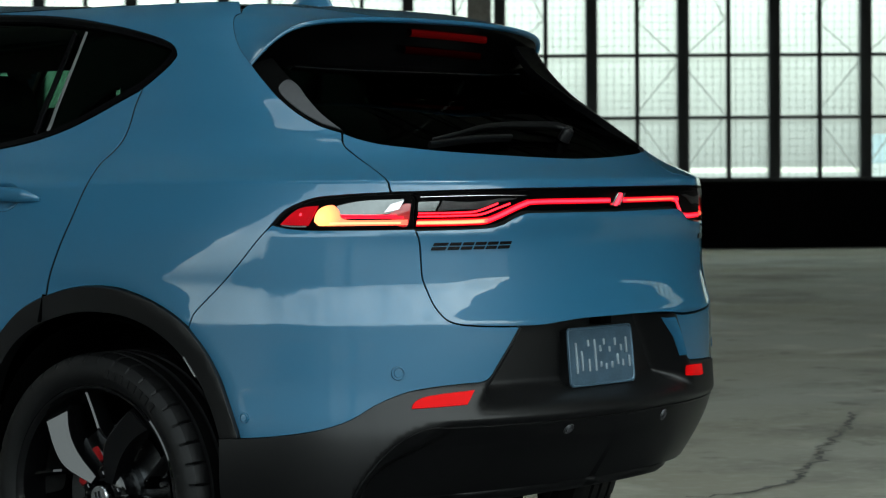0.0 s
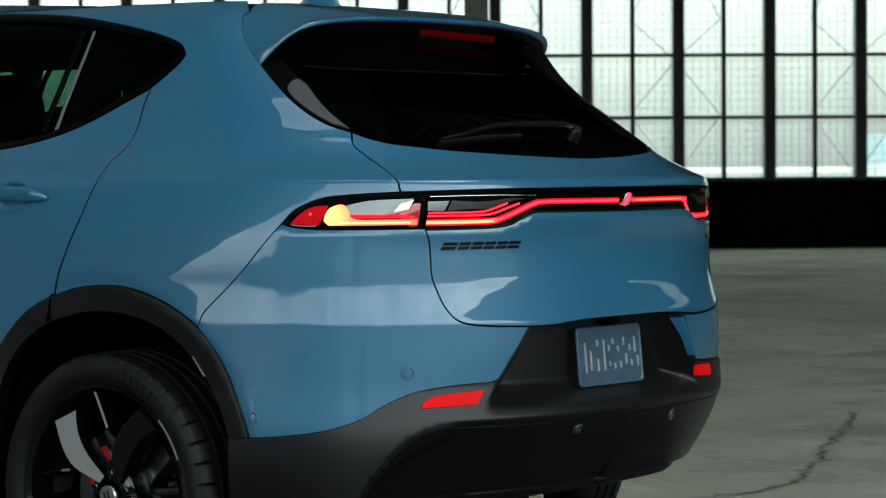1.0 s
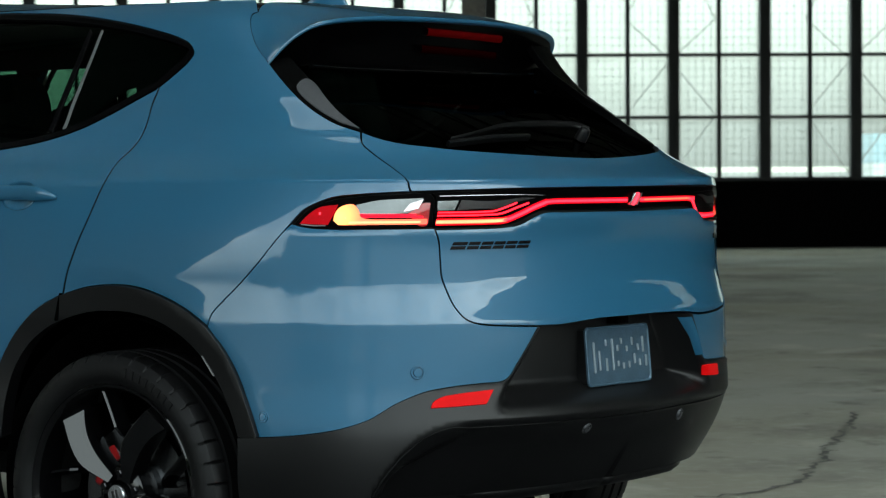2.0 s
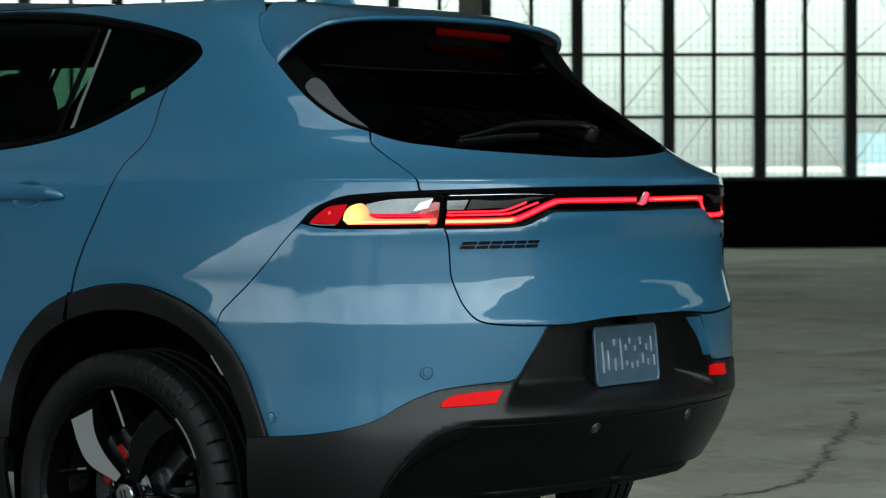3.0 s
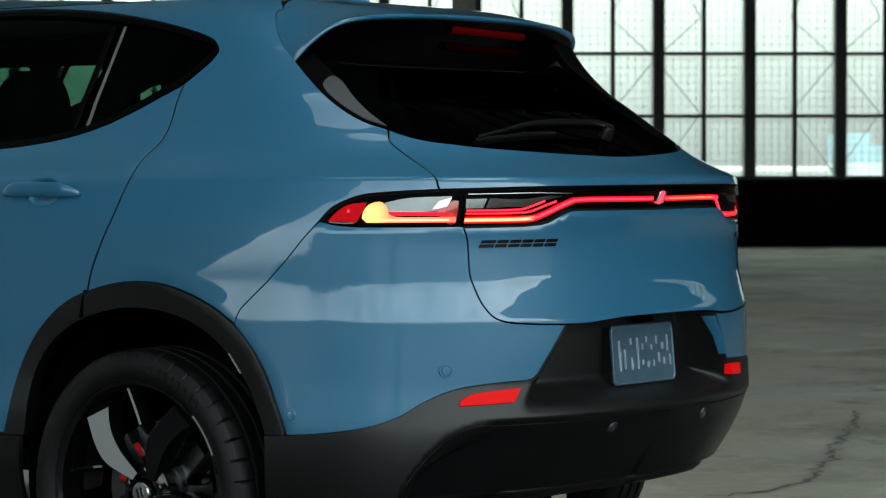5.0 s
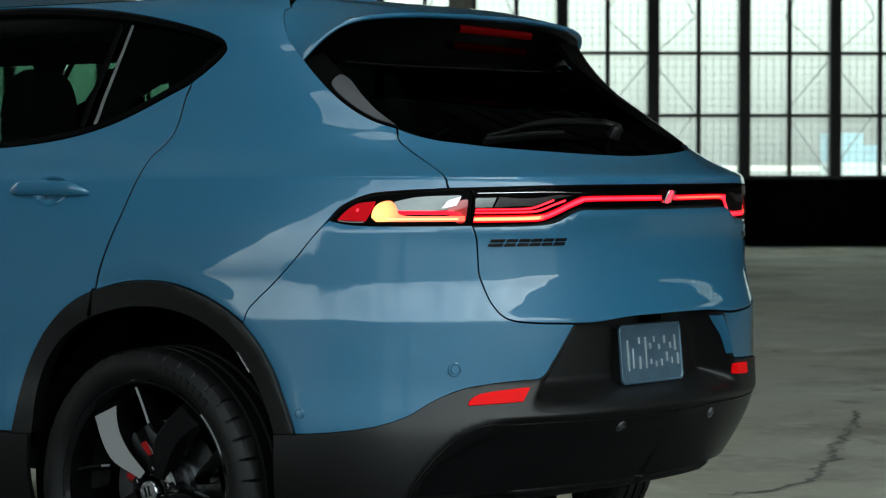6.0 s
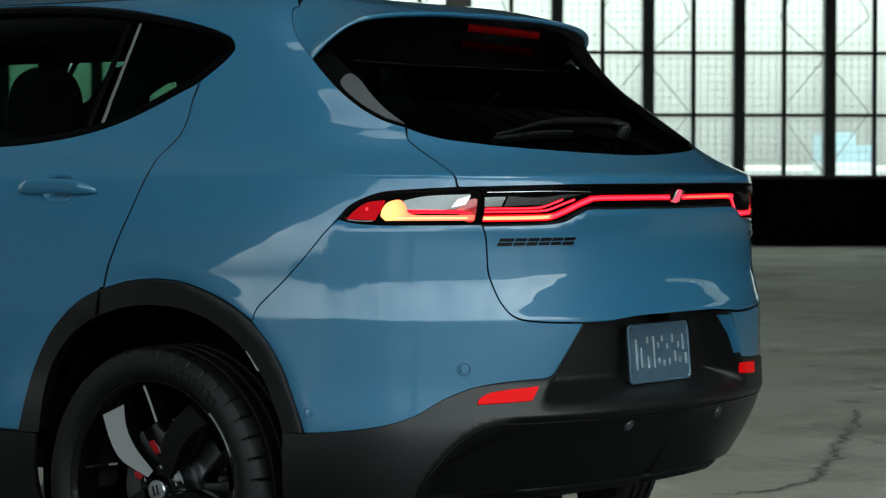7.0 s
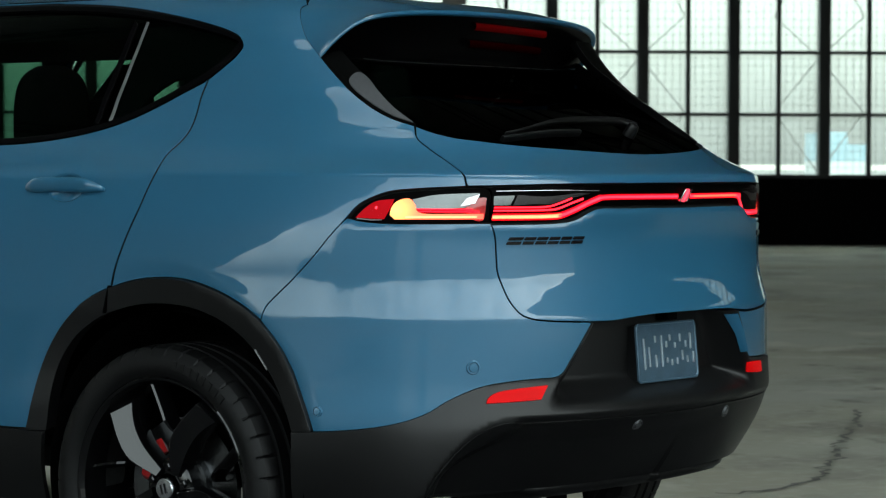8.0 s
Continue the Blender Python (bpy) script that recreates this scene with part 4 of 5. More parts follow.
    if r.data.polygons[0].normal.z < 0:
        r.data.flip_normals()


roof()


# ---- tail spoiler
def spoiler():
    t = np.linspace(-1, 1, 121)
    half = 0.592
    t = np.sign(t) * (1 - (1 - np.abs(t)) ** 1.6)
    x = np.where(t > 0, half + 0.010, half) * t
    edge = np.abs(t)
    lip = np.stack([x, -0.415 + 0.075 * edge ** 2 + 0.085 * edge ** 24, 1.552 - 0.030 * edge ** 3 - 0.030 * edge ** 10 - 0.067 * edge ** 30], 1)
    gap = curve([*SPOILER_GAP[::-1], (SPOILER_GAP[0][0] + 0.02, 1.575), (SPOILER_GAP[0][0] + 0.06, 1.587), (-0.55, 1.591), (-0.3, 1.591), (0.0, 1.591)])
    d = np.concatenate([[0], np.cumsum(np.linalg.norm(np.diff(skin(gap[:, 0], gap[:, 1]), axis=0), axis=1))])
    d /= d[-1]
    k = 1 - edge
    # the top meets the roof along the gap
    gs, gz = np.interp(k, d, gap[:, 0]), np.interp(k, d, gap[:, 1])
    root = skin(gs, gz)
    root[:, 0] = np.where(t > 0, -root[:, 0], root[:, 0])
    rows, m = [], 13
    for v in np.linspace(0, 1, m):
        r = root * (1 - v) + lip * v
        r[:, 2] += 0.004 * math.sin(math.pi * v) * (1 - edge ** 4)
        rows.append(r)
    # rolled lip and black rear face
    verts = np.concatenate(rows)
    n = len(t)
    faces = [(i * n + j, i * n + j + 1, (i + 1) * n + j + 1, (i + 1) * n + j) for i in range(m - 1) for j in range(n - 1)]
    sp = mesh_part("spoiler", verts, faces, PAINT, tailgate, "blue roof spoiler over a black tail face")
    if sp.data.polygons[len(faces) // 2].normal.z < 0:
        sp.data.flip_normals()
    rim_rows = []
    for dy, dz in ((0.0, 0.0), (-0.003, -0.004), (-0.002, -0.010), (0.012, -0.014)):
        r = lip.copy()
        r[:, 1] += dy
        r[:, 2] += dz
        rim_rows.append(r)
    verts = np.concatenate(rim_rows)
    faces = [(i * n + j, i * n + j + 1, (i + 1) * n + j + 1, (i + 1) * n + j) for i in range(3) for j in range(n - 1)]
    mesh_part("spoiler_lip", verts, faces, PAINT, sp)
    low = np.stack([x * 0.82, -0.378 + 0.07 * edge ** 2, 1.411 + 0.008 * edge ** 4], 1)
    up = lip + np.array([0, 0.012, -0.014])
    face_rows = []
    for v in np.linspace(0, 1, 9):
        r = up * (1 - v) + low * v
        r[:, 1] += 0.010 * math.sin(math.pi * v) * (1 - edge ** 3)
        face_rows.append(r)
    under = low + np.array([0, 0.012, -0.012])
    face_rows.append(under)
    back = low.copy()
    back[:, 1] += 0.16
    back[:, 2] += 0.05
    face_rows.append(back)
    verts = np.concatenate(face_rows)
    faces = [(i * n + j, i * n + j + 1, (i + 1) * n + j + 1, (i + 1) * n + j) for i in range(len(face_rows) - 1) for j in range(n - 1)]
    mesh_part("spoiler_face", verts, faces, SATIN, sp, "black underside of the spoiler")
    bead_rows = []
    for a in np.linspace(0, 2 * math.pi, 8):
        bead_rows.append(low + np.array([0, -0.0045 * math.cos(a) - 0.002, 0.0055 * math.sin(a) - 0.002]))
    faces = [(i * n + j, i * n + j + 1, (i + 1) * n + j + 1, (i + 1) * n + j) for i in range(7) for j in range(n - 1)]
    mesh_part("spoiler_bead", np.concatenate(bead_rows), faces, RIM, sp, "gloss black lower edge of the spoiler")
    # high brake light
    xs = np.linspace(-0.11, 0.235, 30)
    vv, ff = [], []
    for q in xs:
        y = -0.383 + 0.075 * abs(q / half) ** 2
        for dz, dy in ((0.010, -0.004), (0.007, -0.010), (-0.007, -0.008), (-0.010, 0.0)):
            vv.append((q, y + dy - 0.011, 1.509 - 0.02 * (q - 0.1) * 1.2 + dz))
    for i in range(len(xs) - 1):
        for j in range(3):
            ff.append((i * 4 + j, i * 4 + j + 1, (i + 1) * 4 + j + 1, (i + 1) * 4 + j))
    mesh_part("brake_light", vv, ff, DIM, sp, "dark red high brake light with a faint glow")
    lower = [(x - 0.02, y + 0.006, z - 0.046) for x, y, z in vv]
    mesh_part("brake_light", lower, ff, BRAKE_MIRRORED, sp, "dim red bar painted as the brake light's reflection")


spoiler()

# ---- rear window and its black corners
GLASS_TOP = 1.50
WING_IN = [(-0.761, 1.247), (-0.765, 1.250), (-0.787, 1.287), (-0.789, 1.330), (-0.775, 1.367), (-0.755, 1.478)]
wing_line = chain(rev(curve(PILLAR)), curve([PILLAR[0], (PILLAR[0][0] + 0.03, 1.455), (PILLAR[0][0] + 0.07, 1.475)]), curve([(PILLAR[0][0] + 0.07, 1.475), WING_IN[-1]]), rev(curve(WING_IN)), curve([WING_IN[0], PILLAR[-1]]))
both("window_corner", wing_line, LINER, tailgate, "black window corner", gap=0.0025, grid=0.016, rim=0.05)
both("corner_panel", curve(np.array([(-0.77, 1.25), (-0.79, 1.287), (-0.789, 1.33), (-0.775, 1.367), (-0.783, 1.377), (-0.826, 1.371), (-0.866, 1.353), (-0.873, 1.337), (-0.854, 1.297), (-0.816, 1.265)]), 0.01, True), GRAPHITE, tailgate, "satin grey corner panel", lift=0.003, gap=0, grid=0.012, rim=0.004)
mid_line = chain(curve(WING_IN), curve([WING_IN[-1], (-0.5, GLASS_TOP), (0.0, GLASS_TOP)]), rev(flip(curve([WING_IN[-1], (-0.5, GLASS_TOP), (0.0, GLASS_TOP)]))), rev(flip(curve(WING_IN))), curve([(-WING_IN[0][0], 1.247), (-GLASS_LOW[1][0], GLASS_LOW[1][1])]), flip(curve(GLASS_LOW[1:])), rev(curve(GLASS_LOW[1:])), curve([GLASS_LOW[1], WING_IN[0]]))


def fin_form(s, z):
    """Black fin that carries the spoiler's end down beside the rear window."""
    q = skin(s, z)
    q[..., 1] -= 0.085 * np.clip((z - 1.34) / 0.12, 0, 1.3) ** 1.3
    return q


fin = panel("spoiler_fin", chain(curve([(0.800, 1.250), (0.700, 1.228), (0.590, 1.212)]), curve([(0.590, 1.212), (0.510, 1.300), (0.400, 1.370), (0.300, 1.430), (0.280, 1.490)]), curve([(0.280, 1.490), (0.800, 1.490)]), curve([(0.800, 1.490), (0.800, 1.250)])), SATIN, tailgate, "black fin beside the rear window", form=fin_form, gap=0, rim=0.02, grid=0.016)


def glass_form(s, z):
    """The rear window leans further forward than the corners beside it."""
    q = skin(s, z)
    q[..., 1] += 0.14 * np.clip((z - 1.20) / 0.25, 0, 1.2) ** 1.2
    return q


panel("rear_window", mid_line, REARGLASS, tailgate, "dark tinted rear window", lift=-0.008, gap=0.002, rim=0.006, form=glass_form)

# ---- side windows
glass = shrink(window_line, 0.020)
both("window_trim", window_line, TRIM, car, "black rubber window surround", holes=[glass], lift=-0.002, grid=0.012, gap=0.003)
both("side_window", shrink(window_line, 0.017), SIDEGLASS, car, lift=-0.009, gap=0, rim=0.004, grid=0.04)
both("quarter_trim", np.array([(-1.758, 1.522), (-1.589, 1.526), (-1.366, 1.500), (-1.232, 1.471), (-1.279, 1.433), (-1.375, 1.399), (-1.505, 1.360), (-1.586, 1.331), (-1.580, 1.383), (-1.631, 1.378), (-1.689, 1.360), (-1.756, 1.331), (-1.804, 1.292), (-1.905, 1.271), (-1.912, 1.288), (-1.900, 1.333), (-1.862, 1.394), (-1.812, 1.455)]), CLOTH, car, "black inner trim behind the quarter window", lift=-0.022, gap=0, rim=0.01, grid=0.03)


def strip(name, line, width, mat, parent, label="", lift=0.004):
    """A raised strip along a line of the skin."""
    c = np.array(line)
    tan = np.gradient(c, axis=0)
    nn = np.stack([-tan[:, 1], tan[:, 0]], 1)
    nn /= np.linalg.norm(nn, axis=1)[:, None]
    w = width / 2
    nrm = skin_normal(c[:, 0], c[:, 1])
    rows = []
    for k, h in ((-1, -0.006), (-1, 0.6 * lift), (-0.7, lift), (0.7, lift), (1, 0.6 * lift), (1, -0.006)):
        q = c + nn * (w * k)
        rows.append(skin(q[:, 0], q[:, 1]) + nrm * h)
    m = len(c)
    verts = np.concatenate(rows)
    faces = []
    for i in range(5):
        for j in range(m - 1):
            faces.append((i * m + j, i * m + j + 1, (i + 1) * m + j + 1, (i + 1) * m + j))
    for j in (0, m - 1):
        faces.append([i * m + j for i in range(6)] if j else [i * m + j for i in range(6)][::-1])
    ob = mesh_part(name, verts, faces, mat, parent, label, smooth=False)
    bm = bmesh.new()
    bm.from_mesh(ob.data)
    bmesh.ops.recalc_face_normals(bm, faces=bm.faces)
    bm.to_mesh(ob.data)
    bm.free()
    return ob


for sg in (1, -1):
    one = np.array([sg, 1])
    for off in (-0.0036, 0.0036):
        strip("window_divider", curve((np.array(DIVIDER) + np.array([off, 0])) * one, 0.015), 0.0019, BRIGHT, car, "satin bright window divider", lift=-0.003)
    strip("arch_glint", curve(np.array([(-1.303, 0.693), (-1.289, 0.671), (-1.272, 0.645)]) * one, 0.008), 0.004, BRIGHT, car, "bright strip painted as a glint on the wheel arch edge", lift=0.0015)
    strip("window_pillar", curve(np.array(PILLAR_B) * one, 0.015), 0.02, TRIM, car, lift=-0.001)
    strip("cladding_gap", curve(np.array([(-1.762, 0.836), (-1.773, 0.802), (-1.786, 0.766)]) * one, 0.01), 0.004, TRIM, car, lift=0.0047)
    strip("centre_pillar", curve(np.array([(-2.70, 1.565), (-2.70, 1.195)]) * one, 0.03), 0.09, TRIM, car, lift=-0.003)

# ---- dark cladding


def clad_form(s, z):
    """The arch trim falls back towards the wheel."""
    d = 0.478 - np.hypot(np.abs(s) - 1.617, np.asarray(z) - 0.395)
    return skin(s, z) - skin_normal(s, z) * (0.24 * np.clip(d, 0, 0.1))[..., None]


clad_arch = chain(curve(ARCH_C), curve(ARCH_A), curve(ARCH_B), curve([ARCH_B[-1], ARCH_IN[14]]), rev(curve(ARCH_IN[:15])), curve([ARCH_IN[0], ARCH_C[0]]))
both("arch_cladding", clad_arch, PLASTIC, car, "dark grey plastic wheel arch trim", form=clad_form, lift=0.0095, rim=0.05, gap=0.001, grid=0.02)
both("sill_cladding", chain(curve([(ARCH_IN[0][0], SILL_Z), (-2.9, SILL_Z), (-3.67, SILL_Z), (-4.16, 0.42)]), curve([(-4.16, 0.42), (-4.16, 0.26)]), curve([(-4.16, 0.26), (-3.0, 0.24), (-2.04, 0.26)]), curve([(-2.04, 0.26), ARCH_IN[0]])), PLASTIC, car, lift=0.006, grid=0.05)


def step01(v):
    v = np.clip(v, 0, 1)
    return v * v * (3 - 2 * v)


BLUE_EDGE = np.array([(-1.146, 0.500), (-1.074, 0.505), (-1.001, 0.513), (-0.931, 0.525), (-0.862, 0.547), (-0.792, 0.586), (-0.722, 0.612), (-0.650, 0.618), (-0.55, 0.618), (0.0, 0.618)])
INSERT_EDGE = np.array([(-1.146, 0.30), (-0.88, 0.33), (-0.831, 0.36), (-0.817, 0.405), (-0.783, 0.460), (-0.744, 0.496), (-0.704, 0.516), (-0.665, 0.526), (0.0, 0.527)])


def bumper_form(s, z):
    """The lower bumper: a recess for the number plate and a tucked-in lower face."""
    base = skin(s, z)
    u = np.abs(s)
    # number plate recess
    lean = np.where(s > 0, 0.270 + (0.758 - z) * 0.72, 0.412 + (0.758 - z) * 0.75)
    m1 = step01((lean - u) / 0.10) * step01((z - 0.545) / 0.07)
    # dark lower face, set back behind a rounded flank
    flank = 0.815 - 0.16 * step01((z - 0.36) / 0.17) ** 2
    m2 = np.where(s > 0, 1.0, step01((flank - u) / 0.06))
    tuck = np.clip(0.538 - z, 0, 1) * np.where(s > 0, 0.16, 0.22) + 0.012 * step01((0.540 - z) / 0.022)
    inward = 0.090 * m1 + tuck * m2
    base[..., 1] += inward
    # below the paint the plastic leans out and faces the sky, then rolls under into the insert
    top = np.interp(-u, BLUE_EDGE[:, 0], BLUE_EDGE[:, 1])
    foot = np.interp(-u, INSERT_EDGE[:, 0], INSERT_EDGE[:, 1]) + 0.012
    slope = 0.21 * step01((1.06 - u) / 0.24) * step01((0.25 - s) / 0.3)
    d = top - z
    span = top - foot
    out = np.where(d < span, np.maximum(d, 0), span * (1 - 0.8 * step01((d - span) / 0.07)))
    base += skin_normal(s, z) * (slope * out)[..., None]
    base[..., 0] *= 1 - 0.12 * tuck * m2
    return base


low_line = chain(curve(BLUE_LOW), curve(GATE_LOW), curve(GATE_LOW_FAR), curve(BLUE_LOW_FAR), flip(curve([ARCH_B[-1], ARCH_IN[14]])), flip(curve(ARCH_IN[14:])), curve([(1.175, 0.33), (0.9, 0.335), (0.7, 0.34), (0, 0.35), (-0.7, 0.34), (-0.9, 0.335), (-1.175, 0.33)]), flip(rev(flip(curve(ARCH_IN[14:])))), curve([ARCH_IN[14], ARCH_B[-1]]))
lower_bumper = panel("lower_bumper", low_line, PLASTIC, car, "dark grey textured plastic lower bumper", form=bumper_form, grid=0.009, rim=0.03, gap=0.0015, lift=0.003)
panel("recess_flank", np.array([(0.262, 0.756), (0.305, 0.703), (0.340, 0.652), (0.322, 0.652), (0.283, 0.703), (0.234, 0.756)]), PAINT, lower_bumper, "body-coloured flank of the plate recess", form=bumper_form, lift=0.007, gap=0, rim=0.006, grid=0.014)
edge_half = curve([(-0.831, 0.352), (-0.817, 0.405), (-0.783, 0.460), (-0.744, 0.496), (-0.704, 0.516), (-0.665, 0.526), (-0.590, 0.527), (-0.30, 0.526), (0.0, 0.527)], 0.012)
panel("lower_insert", chain(edge_half, rev(flip(edge_half)), curve([(0.819, 0.352), (0.0, 0.352), (-0.819, 0.352)], 0.02)), INSERT, lower_bumper, "gloss black lower bumper insert", form=bumper_form, lift=0.0065, gap=0, rim=0.006, grid=0.010)


def diffuser():
    """Lower lip under the bumper."""
    u = np.linspace(-0.56, 0.50, 70)
    prof = ((0.020, 0.000), (-0.004, -0.004), (-0.008, -0.018), (0.010, -0.032), (0.10, -0.052), (0.30, -0.06))
    verts = []
    for s in u:
        q = bumper_form(np.array([s]), np.array([0.352]))[0]
        k = min(1.0, (0.56 + s) / 0.10, (0.50 - s) / 0.10) ** 0.5 if -0.56 < s < 0.50 else 0.0
        for dy, dz in prof:
            verts.append((q[0] * (1 - 0.3 * max(0, dy)), q[1] + 0.03 * (1 - k) + dy, 0.356 + dz * k))
    k = len(prof)
    faces = [(i * k + j, i * k + j + 1, (i + 1) * k + j + 1, (i + 1) * k + j) for i in range(len(u) - 1) for j in range(k - 1)]
    mesh_part("diffuser", verts, faces, INSERT, lower_bumper, "black lip under the bumper")


diffuser()
for outline in (REFLECTOR, REFLECTOR_FAR):
    panel("reflector", chain(*[curve(q, 0.012) for q in outline]), REFL_GLOW, lower_bumper, "red bumper reflector given a faint glow of its own", form=bumper_form, lift=0.008, gap=0.001, rim=0.012, grid=0.01)


# ---- tail lamps
SPLIT = [(-0.690, 1.095), (-0.672, 1.082), (-0.667, 1.05), LAMP_LOW_A[-1]]
corner_line = chain(curve(LAMP_TOP_A), curve([LAMP_TOP_A[-1], SPLIT[0]]), curve(SPLIT), rev(curve(LAMP_LOW_A)))
middle_half = chain(curve(SPLIT), curve(LAMP_LOW_B))
middle_line = chain(middle_half, rev(flip(middle_half)), rev(curve([SPLIT[0], (-0.452, 1.099), (-0.243, 1.100), (0.0, 1.100), (0.243, 1.100), (0.452, 1.099), (0.690, 1.095)])))
corner_lamps = both("corner_lamp", corner_line, HOUSING, car, "lit red tail lamp in a black housing", lift=-0.012, grid=0.012)
middle_lamp = panel("middle_lamp", middle_line, HOUSING, tailgate, "lit red light bar in a black housing", lift=-0.012, grid=0.012)


def lit(name, line, width, mat, parent, lift=-0.006, label=""):
    return strip(name, curve(line, 0.008), width, mat, parent, label, lift)


def guide(line, width, core, parent):
    """A light guide: deep red flanks, a red glow and a bright core."""
    lit("guide_flank", line, width * 1.3, DEEP, parent, -0.0078)
    lit("light_guide", line, width * 0.86, GLOW, parent, -0.006)
    lit("light_core", line, width * 0.40, core, parent, -0.0045)


RED_A = [(-1.013, 1.020), (-0.993, 1.043), (-0.969, 1.059), (-0.923, 1.065), (-0.930, 1.040), (-0.939, 1.017)]
BULB = [(-0.925, 1.027), (-0.925, 1.042), (-0.917, 1.057), (-0.899, 1.065), (-0.883, 1.065), (-0.868, 1.052), (-0.859, 1.036), (-0.845, 1.030), (-0.818, 1.028), (-0.683, 1.028), (-0.681, 1.0165), (-0.911, 1.0165)]
CLEAR = [(-0.876, 1.065), (-0.822, 1.0755), (-0.703, 1.0800), (-0.717, 1.054), (-0.739, 1.0435), (-0.862, 1.043)]
FACET = [(-0.737, 1.067), (-0.703, 1.0765), (-0.712, 1.054), (-0.750, 1.047)]
CORE = guide_light("tail_core", tuple(np.abs(skin(-0.912, 1.037))), 0.62)
for sg, lampcase in ((1, corner_lamps[0]), (-1, corner_lamps[1])):
    one = np.array([sg, 1])
    panel("red_lens", chain(curve(np.array(RED_A[:4]) * one), curve(np.array(RED_A[3:]) * one), curve(np.array([RED_A[-1], RED_A[0]]) * one)), SIDERED, lampcase, "red side marker", lift=-0.006, gap=0, rim=0.004, grid=0.01)
    panel("marker_bulb", np.array([(-0.9665, 1.041), (-0.9625, 1.041), (-0.9625, 1.047), (-0.9665, 1.047)]) * one, PINK, lampcase, "small bright bulb of the side marker", lift=-0.004, gap=0, rim=0.002, grid=0.01)
    lit("marker_edge", np.array([(-1.008, 1.0175), (-0.975, 1.0145), (-0.943, 1.0145)]) * one, 0.003, BRIGHT, lampcase, -0.004, "bright lower edge of the side marker")
    panel("clear_reflector", chain(curve(np.array(CLEAR[:3]) * one), curve(np.array(CLEAR[2:5]) * one), curve(np.array([CLEAR[4], CLEAR[5], CLEAR[0]]) * one)), SMOKE, lampcase, "grey chromed reflector", lift=-0.009, gap=0, rim=0.004, grid=0.01)
    panel("facet", np.array(FACET) * one, CHROME, lampcase, "bright stepped facet", lift=-0.006, gap=0, rim=0.003, grid=0.01)
    panel("light_guide", chain(curve(np.array(BULB[:9]) * one, 0.006), curve(np.array(BULB[8:10]) * one, 0.01), curve(np.array(BULB[9:11]) * one, 0.006), curve(np.array(BULB[10:]) * one, 0.01), curve(np.array([BULB[-1], BULB[0]]) * one, 0.006)), CORE, lampcase, "glowing yellow to red light guide", lift=-0.005, gap=0, rim=0.004, grid=0.006)
    lit("light_core", np.array([(-0.885, 1.0215), (-0.80, 1.0215), (-0.70, 1.0215)]) * one, 0.0045, HOT, lampcase, -0.003)
    lit("light_guide", np.array([(-0.86, 1.0405), (-0.76, 1.0395), (-0.715, 1.039)]) * one, 0.0035, GLOW, lampcase)
    lit("light_guide", np.array([(-0.856, 1.0350), (-0.76, 1.0345), (-0.695, 1.034)]) * one, 0.0035, GLOW, lampcase)
    if sg > 0:
        panel("red_reflector", chain(curve(np.array([(-0.735, 1.042), (-0.70, 1.068), (-0.682, 1.068)]) * one), curve(np.array([(-0.682, 1.068), (-0.68, 1.012), (-0.70, 1.012), (-0.735, 1.042)]) * one)), REDLENS, lampcase, "dark red reflector", lift=-0.0095, gap=0, rim=0.003, grid=0.01)
    panel("outer_lens", shrink(flip(corner_line) if sg < 0 else corner_line, 0.001), LENS, lampcase, "clear outer lens", lift=0.0, gap=0.001, rim=0.0, grid=0.014)
    # half of the light bar
    if sg > 0:
        guide(np.array([(-0.657, 1.0205), (-0.50, 1.021), (-0.455, 1.0225), (-0.415, 1.034), (-0.36, 1.0545), (-0.322, 1.066)]), 0.0135, PINK, middle_lamp)
        lit("light_core", np.array([(-0.657, 1.0205), (-0.50, 1.021), (-0.46, 1.022)]), 0.0062, HOT, middle_lamp, -0.0035)
        for dz in (-0.0032, 0.0032):
            lit("light_core", np.array([(-0.657, 1.0205 + dz), (-0.50, 1.021 + dz), (-0.45, 1.0232 + dz)]), 0.0028, ORANGE, middle_lamp, -0.004)
        guide(np.array([(-0.657, 1.036), (-0.52, 1.0365), (-0.47, 1.039), (-0.42, 1.054), (-0.385, 1.064)]), 0.0048, PINK, middle_lamp)
        guide(np.array([(-0.657, 1.0435), (-0.52, 1.044), (-0.49, 1.046), (-0.45, 1.057), (-0.425, 1.065)]), 0.0042, PINK, middle_lamp)
    end = -0.014 if sg > 0 else -0.030
    guide(np.array([(-0.325, 1.0655), (-0.29, 1.067), (-0.15, 1.067), (end, 1.0665)]) * one, 0.0108, PINK, middle_lamp)
    if sg < 0:
        lit("light_core", np.array([(-0.285, 1.067), (-0.15, 1.067), (-0.045, 1.0665)]) * one, 0.0040, ORANGE, middle_lamp, -0.0035)
        guide(np.array([(-0.275, 1.067), (-0.305, 1.062), (-0.33, 1.040), (-0.35, 1.024), (-0.375, 1.020), (-0.54, 1.020)]) * one, 0.0112, PINK, middle_lamp)
    panel("clear_reflector", np.array([(-0.662, 1.072), (-0.602, 1.073), (-0.610, 1.049), (-0.658, 1.049)]) * one, SMOKE, middle_lamp, "grey reflector", lift=-0.010, gap=0, rim=0.003, grid=0.012)
    panel("dark_reflector", np.array([(-0.594, 1.073), (-0.40, 1.077), (-0.36, 1.0765), (-0.415, 1.068), (-0.462, 1.051), (-0.602, 1.049)]) * one, DULL, middle_lamp, "dull black reflector", lift=-0.010, gap=0, rim=0.003, grid=0.012)
